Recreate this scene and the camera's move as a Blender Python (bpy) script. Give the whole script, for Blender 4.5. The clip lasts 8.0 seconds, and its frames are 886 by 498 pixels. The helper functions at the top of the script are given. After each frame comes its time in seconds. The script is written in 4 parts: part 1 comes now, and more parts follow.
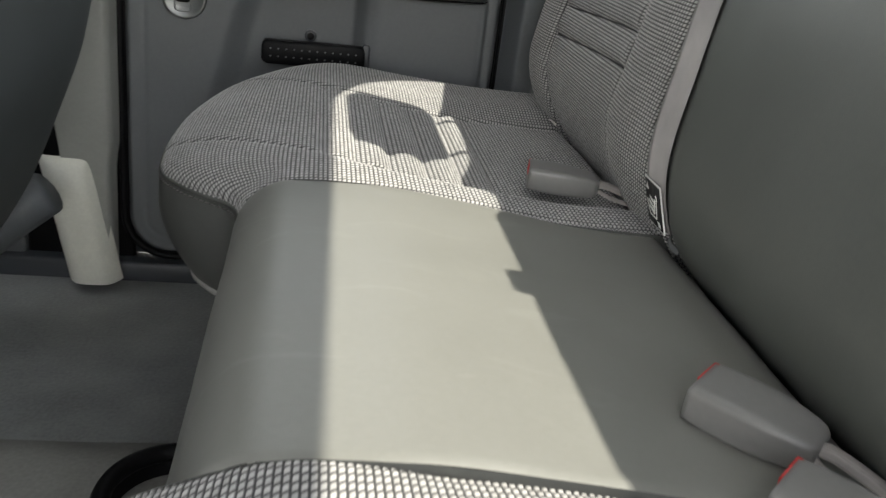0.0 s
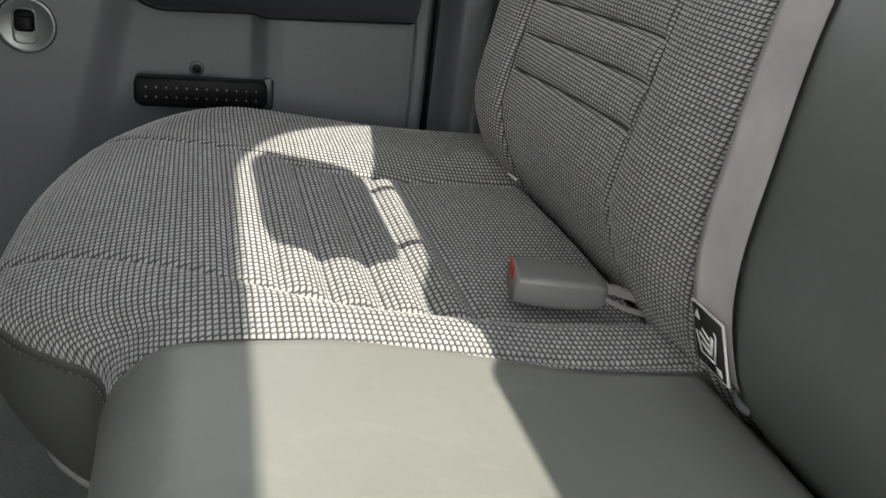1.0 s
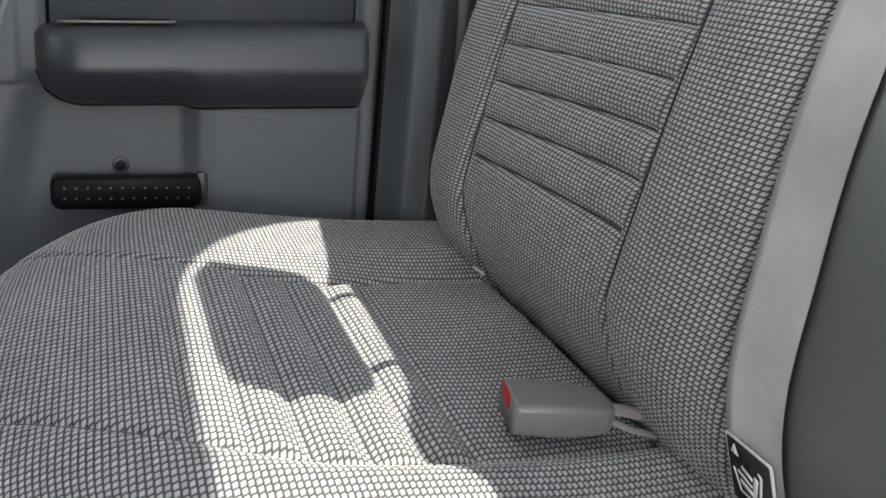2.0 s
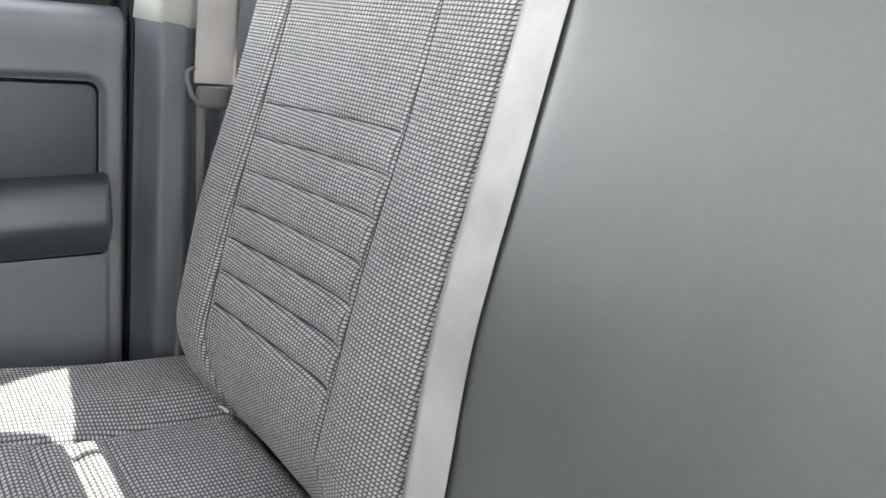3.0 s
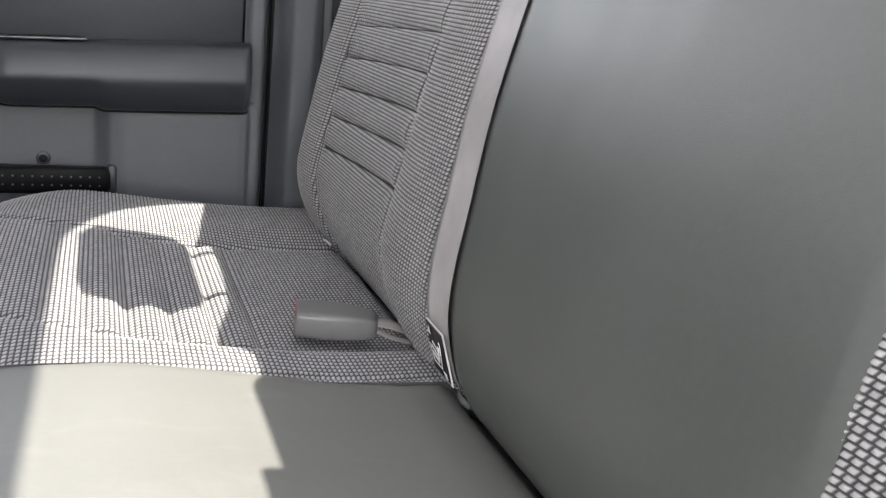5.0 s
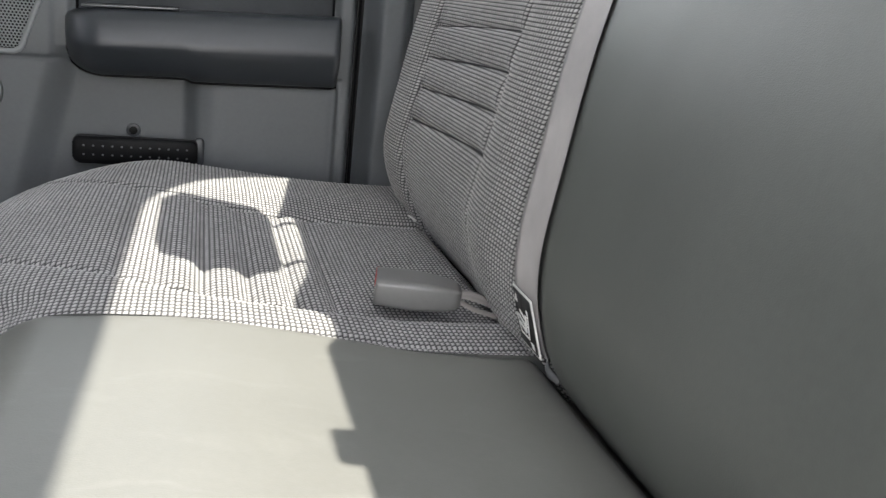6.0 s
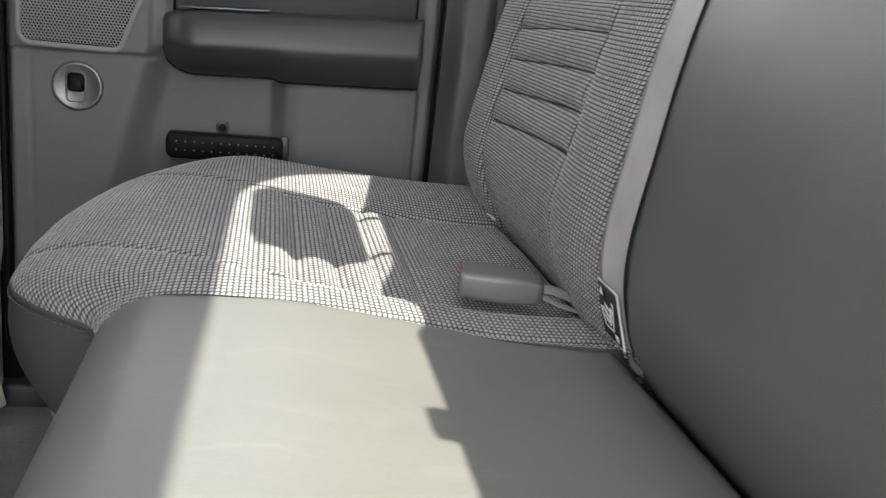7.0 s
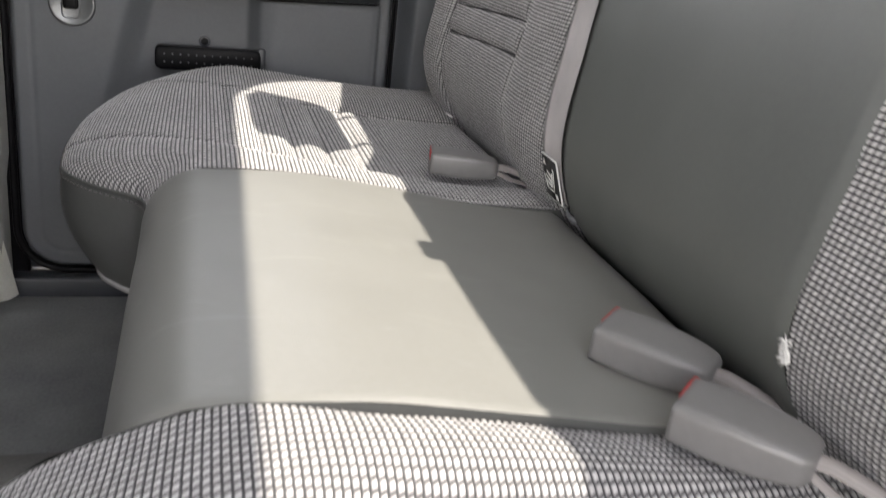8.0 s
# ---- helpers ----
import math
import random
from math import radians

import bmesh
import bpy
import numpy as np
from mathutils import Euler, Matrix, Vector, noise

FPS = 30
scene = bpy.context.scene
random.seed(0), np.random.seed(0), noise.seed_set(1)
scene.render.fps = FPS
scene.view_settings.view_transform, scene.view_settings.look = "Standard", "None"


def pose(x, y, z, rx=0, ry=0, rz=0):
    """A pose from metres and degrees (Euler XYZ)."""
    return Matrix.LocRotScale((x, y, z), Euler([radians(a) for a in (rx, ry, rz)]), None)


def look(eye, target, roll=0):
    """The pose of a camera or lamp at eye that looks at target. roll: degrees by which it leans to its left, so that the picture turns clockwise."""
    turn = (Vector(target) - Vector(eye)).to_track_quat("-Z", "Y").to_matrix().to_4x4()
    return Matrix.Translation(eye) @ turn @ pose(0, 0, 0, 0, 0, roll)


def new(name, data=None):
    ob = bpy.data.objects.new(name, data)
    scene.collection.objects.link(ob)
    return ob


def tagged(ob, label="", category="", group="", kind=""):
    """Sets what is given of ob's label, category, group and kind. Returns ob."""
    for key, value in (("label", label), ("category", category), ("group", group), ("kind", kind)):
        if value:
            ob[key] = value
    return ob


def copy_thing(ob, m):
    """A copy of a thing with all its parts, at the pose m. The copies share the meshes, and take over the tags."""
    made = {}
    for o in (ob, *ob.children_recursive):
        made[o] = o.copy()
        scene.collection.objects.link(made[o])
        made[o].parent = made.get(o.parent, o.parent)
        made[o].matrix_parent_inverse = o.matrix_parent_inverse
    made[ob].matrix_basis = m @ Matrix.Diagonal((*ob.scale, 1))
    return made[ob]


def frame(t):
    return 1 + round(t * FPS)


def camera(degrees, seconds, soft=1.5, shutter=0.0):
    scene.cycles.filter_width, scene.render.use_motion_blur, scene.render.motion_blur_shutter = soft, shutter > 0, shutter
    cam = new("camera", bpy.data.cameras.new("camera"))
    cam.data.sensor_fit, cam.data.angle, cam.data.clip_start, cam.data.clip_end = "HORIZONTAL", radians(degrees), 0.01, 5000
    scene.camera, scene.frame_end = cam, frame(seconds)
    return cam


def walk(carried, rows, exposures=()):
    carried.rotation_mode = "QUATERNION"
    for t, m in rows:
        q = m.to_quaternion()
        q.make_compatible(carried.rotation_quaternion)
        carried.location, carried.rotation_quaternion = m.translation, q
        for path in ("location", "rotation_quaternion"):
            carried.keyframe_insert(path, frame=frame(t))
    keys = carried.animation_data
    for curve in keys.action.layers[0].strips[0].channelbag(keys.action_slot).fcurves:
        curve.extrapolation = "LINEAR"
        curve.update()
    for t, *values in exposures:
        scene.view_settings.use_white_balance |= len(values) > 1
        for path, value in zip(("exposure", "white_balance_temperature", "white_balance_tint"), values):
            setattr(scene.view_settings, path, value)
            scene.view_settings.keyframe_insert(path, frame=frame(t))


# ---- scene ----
# the camera, held in the hand over the rear bench of a pickup cab
cam = camera(53.4, 8.0, soft=1.2, shutter=0.2)
PATH = [
    (0, (0.03, -0.116, 0.686), (0.34, 1.704, -0.083), 7.1),
    (0.2, (0.028, -0.049, 0.69), (0.414, 1.757, -0.077), 7.5),
    (0.5, (0.034, 0.034, 0.691), (0.493, 1.817, -0.092), 6.8),
    (0.8, (0.032, 0.12, 0.692), (0.539, 1.887, -0.095), 7.0),
    (1, (0.02, 0.167, 0.696), (0.56, 1.927, -0.085), 7.1),
    (1.2, (0.02, 0.207, 0.69), (0.559, 1.988, -0.044), 6.7),
    (2.3, (-0.002, 0.27, 0.743), (0.818, 1.983, 0.115), 5.9),
    (2.5, (-0.001, 0.23, 0.788), (0.903, 1.91, 0.189), 6.1),
    (2.7, (0.012, 0.206, 0.822), (1.031, 1.83, 0.253), 5.8),
    (3, (0.025, 0.17, 0.84), (1.134, 1.757, 0.338), 5.9),
    (3.2, (0.015, 0.16, 0.847), (1.154, 1.723, 0.339), 5.9),
    (3.5, (-0.006, 0.133, 0.829), (1.128, 1.708, 0.348), 5.5),
    (3.8, (-0.011, 0.11, 0.794), (1.129, 1.687, 0.33), 5.8),
    (4, (0.008, 0.084, 0.763), (1.117, 1.684, 0.305), 6.1),
    (4.3, (0.03, 0.037, 0.732), (0.992, 1.72, 0.241), 5.6),
    (4.5, (0.037, 0.01, 0.724), (0.929, 1.726, 0.216), 5.8),
    (4.7, (0.06, -0.002, 0.718), (0.882, 1.742, 0.187), 6.0),
    (5.8, (0.119, 0.053, 0.667), (0.688, 1.887, 0.108), 6.6),
    (6, (0.107, 0.042, 0.66), (0.648, 1.886, 0.104), 6.3),
    (6.2, (0.091, 0.035, 0.664), (0.6, 1.886, 0.101), 6.1),
    (6.5, (0.071, 0.023, 0.682), (0.535, 1.885, 0.119), 6.3),
    (6.8, (0.06, 0.032, 0.658), (0.471, 1.907, 0.096), 6.4),
    (7, (0.083, 0.023, 0.653), (0.487, 1.901, 0.097), 6.5),
    (7.2, (0.103, 0.011, 0.659), (0.526, 1.885, 0.104), 6.4),
    (7.5, (0.067, -0.021, 0.669), (0.577, 1.834, 0.121), 6.3),
    (7.7, (0.036, -0.071, 0.675), (0.557, 1.77, 0.092), 6.4),
    (7.8, (0.025, -0.096, 0.672), (0.55, 1.731, 0.052), 6.6),
    (8, (0.015, -0.154, 0.662), (0.549, 1.639, -0.043), 6.7),
]
EXPOSURES = [(0.0, 2.38, 7350, 11), (0.5, 2.43, 7350, 10), (1.2, 2.46, 7250, 11), (2.3, 3.0, 6900, 12), (2.7, 3.32, 6900, 13), (3.5, 3.44, 6900, 13),
             (4.0, 3.42, 7000, 16), (4.7, 3.08, 7050, 18), (5.8, 2.91, 7050, 14), (6.5, 2.74, 7100, 14), (7.4, 2.76, 7200, 15), (7.8, 2.83, 7250, 16), (8.0, 2.78, 7300, 18)]
walk(cam, [(t, look(eye, target, roll)) for t, eye, target, roll in PATH], EXPOSURES)

# ---- light: high sun from behind the cab, clear sky ----
SUN_K = 0.44
world = bpy.data.worlds.new("world")
scene.world = world
world.use_nodes = True
wn = world.node_tree.nodes
sky = wn.new("ShaderNodeTexSky")
sky.sky_type = "NISHITA"
sky.sun_disc = False
sky.sun_elevation = math.atan(1 / SUN_K)
sky.sun_rotation = radians(90)
sky.dust_density = 0.0
haze = wn.new("ShaderNodeHueSaturation")
haze.inputs["Saturation"].default_value = 0.32
world.node_tree.links.new(sky.outputs[0], haze.inputs["Color"])
world.node_tree.links.new(haze.outputs[0], wn["Background"].inputs[0])
wn["Background"].inputs[1].default_value = 0.215
sun = new("sun", bpy.data.lights.new("sun", "SUN"))
sun.data.energy, sun.data.angle, sun.data.color = 1.58, radians(0.55), (1.0, 0.98, 0.95)
sun.matrix_world = look((SUN_K * 5, 0.44, 5), (0, 0.44, 0))


# ---- materials ----
def nodes_of(name):
    m = bpy.data.materials.new(name)
    m.use_nodes = True
    nt = m.node_tree
    return m, nt, nt.nodes["Principled BSDF"], nt.nodes.new, nt.links.new


def surface(name, base, rough=0.5, grain=900.0, bump=0.15, vary=0.18, metal=0.0, dirt=0.0, spec=0.5, blotch=9.0, scuff=0.0):
    """Plastic, vinyl, metal: base colour varied at two scales, fine grain relief, uneven gloss."""
    m, nt, bs, add, link = nodes_of(name)
    co = add("ShaderNodeTexCoord").outputs["Object"]
    big = add("ShaderNodeTexNoise")
    big.inputs["Scale"].default_value, big.inputs["Detail"].default_value = blotch, 6
    fine = add("ShaderNodeTexNoise")
    fine.inputs["Scale"].default_value, fine.inputs["Detail"].default_value = blotch * 22, 3
    cells = add("ShaderNodeTexVoronoi")
    cells.inputs["Scale"].default_value = grain
    for n in (big, fine, cells):
        link(co, n.inputs["Vector"])
    mix = add("ShaderNodeMath")
    mix.operation = "MULTIPLY_ADD"
    link(fine.outputs[0], mix.inputs[0])
    mix.inputs[1].default_value = 0.5
    half = add("ShaderNodeMath")
    half.operation = "MULTIPLY"
    link(big.outputs[0], half.inputs[0])
    half.inputs[1].default_value = 0.7
    link(half.outputs[0], mix.inputs[2])
    ramp = add("ShaderNodeValToRGB")
    lo, hi = 1 - vary, 1 + vary
    ramp.color_ramp.elements[0].position, ramp.color_ramp.elements[1].position = 0.35, 0.85
    ramp.color_ramp.elements[0].color = (*[c * lo for c in base], 1)
    ramp.color_ramp.elements[1].color = (*[min(1, c * hi + dirt) for c in base], 1)
    link(mix.outputs[0], ramp.inputs[0])
    if scuff:
        marks = add("ShaderNodeTexNoise")
        marks.inputs["Scale"].default_value, marks.inputs["Detail"].default_value, marks.inputs["Distortion"].default_value = 16.0, 8, 1.2
        stretch = add("ShaderNodeMapping")
        stretch.inputs["Scale"].default_value = (0.7, 1.6, 1.0)
        link(co, stretch.inputs["Vector"])
        link(stretch.outputs[0], marks.inputs["Vector"])
        cut = add("ShaderNodeMapRange")
        cut.inputs[1].default_value, cut.inputs[2].default_value, cut.inputs[4].default_value = 0.60, 0.78, scuff
        link(marks.outputs[0], cut.inputs[0])
        worn = add("ShaderNodeMix")
        worn.data_type = "RGBA"
        worn.inputs[7].default_value = (*[min(1, c * 1.9) for c in base], 1)
        link(cut.outputs[0], worn.inputs[0])
        link(ramp.outputs[0], worn.inputs[6])
        link(worn.outputs[2], bs.inputs["Base Color"])
    else:
        link(ramp.outputs[0], bs.inputs["Base Color"])
    ro = add("ShaderNodeMapRange")
    ro.inputs[3].default_value, ro.inputs[4].default_value = rough - 0.07, rough + 0.1
    link(mix.outputs[0], ro.inputs[0])
    link(ro.outputs[0], bs.inputs["Roughness"])
    bs.inputs["Metallic"].default_value = metal
    bs.inputs["Specular IOR Level"].default_value = spec
    bp = add("ShaderNodeBump")
    bp.inputs["Strength"].default_value, bp.inputs["Distance"].default_value = bump, 0.0006
    link(cells.outputs[0], bp.inputs["Height"])
    link(bp.outputs[0], bs.inputs["Normal"])
    return m


PU, PV, SLANT, SHEAR = 0.0083, 0.0041, 0.035, 0.34     # the cloth's yarn floats: length, width, drift and lean


def woven(name, yarn, dark):
    """Seat cloth: pale yarn floats over a dark ground, laid out in metres by the UV map; the mesh carries their relief."""
    m, nt, bs, add, link = nodes_of(name)

    def calc(op, a, b=None, c=None):
        n = add("ShaderNodeMath")
        n.operation = op
        for k, v in enumerate((a, b, c)):
            if v is None:
                continue
            if isinstance(v, (int, float)):
                n.inputs[k].default_value = v
            else:
                link(v, n.inputs[k])
        return n.outputs[0]

    uv = add("ShaderNodeTexCoord").outputs["UV"]
    sep = add("ShaderNodeSeparateXYZ")
    link(uv, sep.inputs[0])
    v = calc("DIVIDE", sep.outputs[1], PV)
    fv = calc("FRACT", v)
    u = calc("ADD", calc("DIVIDE", sep.outputs[0], PU), calc("MULTIPLY", v, SLANT))
    lean = calc("ADD", u, calc("MULTIPLY", calc("SUBTRACT", fv, 0.5), SHEAR))
    fu = calc("FRACT", lean)
    masks = []
    for f, lo, hi in ((fu, 0.45, 0.23), (fv, 0.46, 0.21)):
        r = add("ShaderNodeMapRange")
        r.interpolation_type = "SMOOTHSTEP"
        link(calc("ABSOLUTE", calc("SUBTRACT", f, 0.5)), r.inputs[0])
        r.inputs[1].default_value, r.inputs[2].default_value = lo, hi
        r.inputs[3].default_value, r.inputs[4].default_value = 0.0, 1.0
        masks.append(r.outputs[0])
    mask = calc("MULTIPLY", masks[1], calc("MULTIPLY_ADD", masks[0], 0.95, 0.05))
    cell = add("ShaderNodeCombineXYZ")
    link(calc("FLOOR", lean), cell.inputs[0])
    link(calc("FLOOR", v), cell.inputs[1])
    white = add("ShaderNodeTexWhiteNoise")
    link(cell.outputs[0], white.inputs["Vector"])
    fib = add("ShaderNodeTexNoise")
    fib.inputs["Scale"].default_value = 1800.0
    link(uv, fib.inputs["Vector"])
    wear = add("ShaderNodeTexNoise")
    wear.inputs["Scale"].default_value, wear.inputs["Detail"].default_value = 7.0, 5
    link(uv, wear.inputs["Vector"])
    tone = calc("MULTIPLY", calc("MULTIPLY_ADD", white.outputs[0], 0.26, 0.87), calc("MULTIPLY_ADD", wear.outputs[0], 0.35, 0.82))
    tone = calc("MULTIPLY", tone, calc("MULTIPLY_ADD", fib.outputs[0], 0.5, 0.75))
    col = add("ShaderNodeMix")
    col.data_type = "RGBA"
    col.inputs[6].default_value, col.inputs[7].default_value = (*dark, 1), (*yarn, 1)
    link(mask, col.inputs[0])
    sc = add("ShaderNodeVectorMath")
    sc.operation = "SCALE"
    link(col.outputs[2], sc.inputs[0])
    link(tone, sc.inputs["Scale"])
    link(sc.outputs[0], bs.inputs["Base Color"])
    bs.inputs["Roughness"].default_value = 0.8
    bs.inputs["Specular IOR Level"].default_value = 0.25
    bs.inputs["Sheen Weight"].default_value = 0.12
    bp = add("ShaderNodeBump")
    bp.inputs["Strength"].default_value, bp.inputs["Distance"].default_value = 0.6, 0.0006
    link(fib.outputs[0], bp.inputs["Height"])
    link(bp.outputs[0], bs.inputs["Normal"])
    return m


def webbing(name, base):
    """Belt webbing: fine ribs along its length, by the UV map in metres."""
    m, nt, bs, add, link = nodes_of(name)
    uv = add("ShaderNodeTexCoord").outputs["UV"]
    wave = add("ShaderNodeTexWave")
    wave.inputs["Scale"].default_value, wave.inputs["Distortion"].default_value = 165.0, 1.2
    link(uv, wave.inputs["Vector"])
    soil = add("ShaderNodeTexNoise")
    soil.inputs["Scale"].default_value, soil.inputs["Detail"].default_value = 14.0, 6
    link(uv, soil.inputs["Vector"])
    ramp = add("ShaderNodeValToRGB")
    ramp.color_ramp.elements[0].color = (*[c * 0.72 for c in base], 1)
    ramp.color_ramp.elements[1].color = (*[c * 1.15 for c in base], 1)
    ramp.color_ramp.elements[0].position, ramp.color_ramp.elements[1].position = 0.3, 0.75
    mix = add("ShaderNodeMath")
    mix.operation = "MULTIPLY_ADD"
    link(wave.outputs[1], mix.inputs[0])
    mix.inputs[1].default_value = 0.11
    link(soil.outputs[0], mix.inputs[2])
    link(mix.outputs[0], ramp.inputs[0])
    link(ramp.outputs[0], bs.inputs["Base Color"])
    bs.inputs["Roughness"].default_value = 0.6
    bp = add("ShaderNodeBump")
    bp.inputs["Strength"].default_value, bp.inputs["Distance"].default_value = 0.22, 0.0004
    link(wave.outputs[1], bp.inputs["Height"])
    link(bp.outputs[0], bs.inputs["Normal"])
    return m


def glass(name):
    """Thin clear pane: lets light straight through, with a faint gloss."""
    m, nt, bs, add, link = nodes_of(name)
    clear = add("ShaderNodeBsdfTransparent")
    clear.inputs[0].default_value = (0.93, 0.95, 0.94, 1)
    gloss = add("ShaderNodeBsdfGlossy")
    gloss.inputs["Roughness"].default_value = 0.02
    both = add("ShaderNodeMixShader")
    both.inputs[0].default_value = 0.06
    link(clear.outputs[0], both.inputs[1])
    link(gloss.outputs[0], both.inputs[2])
    link(both.outputs[0], nt.nodes["Material Output"].inputs["Surface"])
    return m


CLOTH = woven("seat_cloth", (0.485, 0.478, 0.470), (0.060, 0.060, 0.062))
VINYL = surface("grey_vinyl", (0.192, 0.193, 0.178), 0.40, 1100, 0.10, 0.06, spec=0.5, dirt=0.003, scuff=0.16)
# seat vinyl darkened by colour for the shade under the cushion's front
SHADED_APRON = surface("shaded_apron_vinyl", (0.098, 0.101, 0.095), 0.45, 1100, 0.12, 0.10, spec=0.4)
# the cushion's vinyl in a darker tone: the backrest's shade is in the colour
SHADED_BACK_VINYL = surface("shaded_back_vinyl", (0.079, 0.086, 0.077), 0.46, 1100, 0.10, 0.14, spec=1.0, scuff=0.06)
DOOR = surface("door_plastic", (0.124, 0.133, 0.140), 0.45, 1400, 0.18, 0.08)
# door plastic made paler, for the stronger light high on the door
LIT_GRILLE = surface("lit_grille_plastic", (0.25, 0.262, 0.27), 0.42, 1400, 0.1, 0.06)
DARK = surface("dark_trim", (0.038, 0.043, 0.050), 0.34, 1300, 0.18, 0.1, spec=0.6)
INSERT = surface("insert_texture", (0.056, 0.061, 0.068), 0.5, 1000, 0.35, 0.12, spec=0.4)
BLACK = surface("black_rubber", (0.006, 0.006, 0.007), 0.42, 900, 0.2, 0.2, spec=0.16)
BEIGE = surface("pale_pillar_plastic", (0.28, 0.285, 0.265), 0.5, 1400, 0.2, 0.08)
PILLAR = surface("pillar_plastic", (0.095, 0.104, 0.112), 0.42, 1400, 0.25, 0.1)
BUCKLE = surface("buckle_plastic", (0.17, 0.167, 0.163), 0.33, 1500, 0.03, 0.08, spec=0.7)
RED = surface("red_plastic", (0.55, 0.02, 0.02), 0.4, 1500, 0.1, 0.1)
BELT = webbing("belt_webbing", (0.42, 0.40, 0.392))
# same webbing toned down; on the shoulder belt this paints in the pillar's shade
DIM_BELT = webbing("dim_webbing", (0.275, 0.255, 0.243))
STEEL = surface("steel", (0.6, 0.6, 0.6), 0.3, 900, 0.05, 0.1, metal=1.0)
SATIN = surface("satin_plastic", (0.17, 0.178, 0.18), 0.30, 1200, 0.1, 0.12, metal=0.6)
# whiter than the pillar trim: the bright light on the cover is in its colour
BOOT = surface("sunlit_cover_plastic", (0.68, 0.68, 0.61), 0.45, 1200, 0.1, 0.1)
MAT = surface("rubber_mat", (0.315, 0.33, 0.325), 0.6, 500, 0.4, 0.3, dirt=0.01)
HUMP = surface("floor_vinyl", (0.25, 0.25, 0.235), 0.6, 500, 0.4, 0.25, dirt=0.01)
LINER = surface("headliner", (0.62, 0.62, 0.61), 0.9, 700, 0.4, 0.08)
FRONT = surface("front_seat_vinyl", (0.075, 0.086, 0.09), 0.5, 1100, 0.15, 0.12)
WHITE = surface("white_edge", (0.42, 0.415, 0.40), 0.7, 900, 0.2, 0.15)
PRINT = surface("printed_white", (0.75, 0.75, 0.72), 0.6, 900, 0.05, 0.1)
LABEL = surface("black_label", (0.012, 0.012, 0.012), 0.45, 900, 0.1, 0.2)
SEAM = surface("seam_dark", (0.05, 0.05, 0.053), 0.8, 900, 0.1, 0.1)
THREAD = surface("seam_thread", (0.15, 0.145, 0.14), 0.8, 900, 0.1, 0.1)
GUIDE = surface("guide_plastic", (0.11, 0.113, 0.116), 0.7, 1200, 0.2, 0.1, spec=0.2)
GLASS = glass("window_glass")


# ---- mesh helpers ----
def thing(name, label, category, at=(0, 0, 0), group="", kind=""):
    ob = new(name)
    ob.empty_display_size = 0.05
    ob.location = at
    return tagged(ob, label, category, group, kind)


def part(name, bm, material, parent, label=""):
    me = bpy.data.meshes.new(name)
    bm.normal_update()
    bm.to_mesh(me)
    bm.free()
    for p in me.polygons:
        p.use_smooth = True
    me.materials.append(material)
    ob = new(name, me)
    if parent:
        ob.parent = parent
        loc = Vector((0, 0, 0))
        up = parent
        while up:
            loc += up.location
            up = up.parent
        ob.location = -loc
    return tagged(ob, label)


def smooth(a, b, t):
    t = min(1.0, max(0.0, (t - a) / (b - a)))
    return t * t * (3 - 2 * t)


def sheet(fn, nu, nv, flip=False):
    """A grid surface: fn(i/nu, j/nv) gives a place and a UV in metres."""
    bm = bmesh.new()
    lay = bm.loops.layers.uv.new("UVMap")
    rows, uvs = [], {}
    for i in range(nu + 1):
        row = []
        for j in range(nv + 1):
            p, q = fn(i / nu, j / nv)
            v = bm.verts.new(p)
            uvs[v] = q
            row.append(v)
        rows.append(row)
    for i in range(nu):
        for j in range(nv):
            quad = [rows[i][j], rows[i + 1][j], rows[i + 1][j + 1], rows[i][j + 1]]
            f = bm.faces.new(quad[::-1] if flip else quad)
            for lp in f.loops:
                lp[lay].uv = uvs[lp.vert]
    return bm


def spline_weights(at, n):
    """Rows of Catmull-Rom weights that read n even samples at the places at, 0 to 1."""
    w = np.zeros((len(at), n))
    f = np.clip(np.asarray(at), 0, 1) * (n - 1)
    i = np.minimum(f.astype(int), n - 2)
    t = f - i
    rows = np.arange(len(at))
    for k, c in ((-1, -t + 2 * t ** 2 - t ** 3), (0, 2 - 5 * t ** 2 + 3 * t ** 3), (1, t + 4 * t ** 2 - 3 * t ** 3), (2, t ** 3 - t ** 2)):
        np.add.at(w, (rows, np.clip(i + k, 0, n - 1)), c / 2)
    return w


def floats(u, v):
    """The relief of the yarn floats at a cloth place, 0 in the joints to 1 on top."""
    r = v / PV
    fv = r - np.floor(r)
    c = u / PU + r * SLANT + (fv - 0.5) * SHEAR
    fu = c - np.floor(c)
    a, b = np.abs(fu - 0.5) * 2, np.abs(fv - 0.5) * 2
    lift = 1 + 0.16 * np.sin(np.floor(c) * 12.9898 + np.floor(r) * 78.233)
    return np.sqrt(np.maximum(0.0, 1 - b ** 2.4)) * (1 - 0.95 * a ** 2.2) * lift


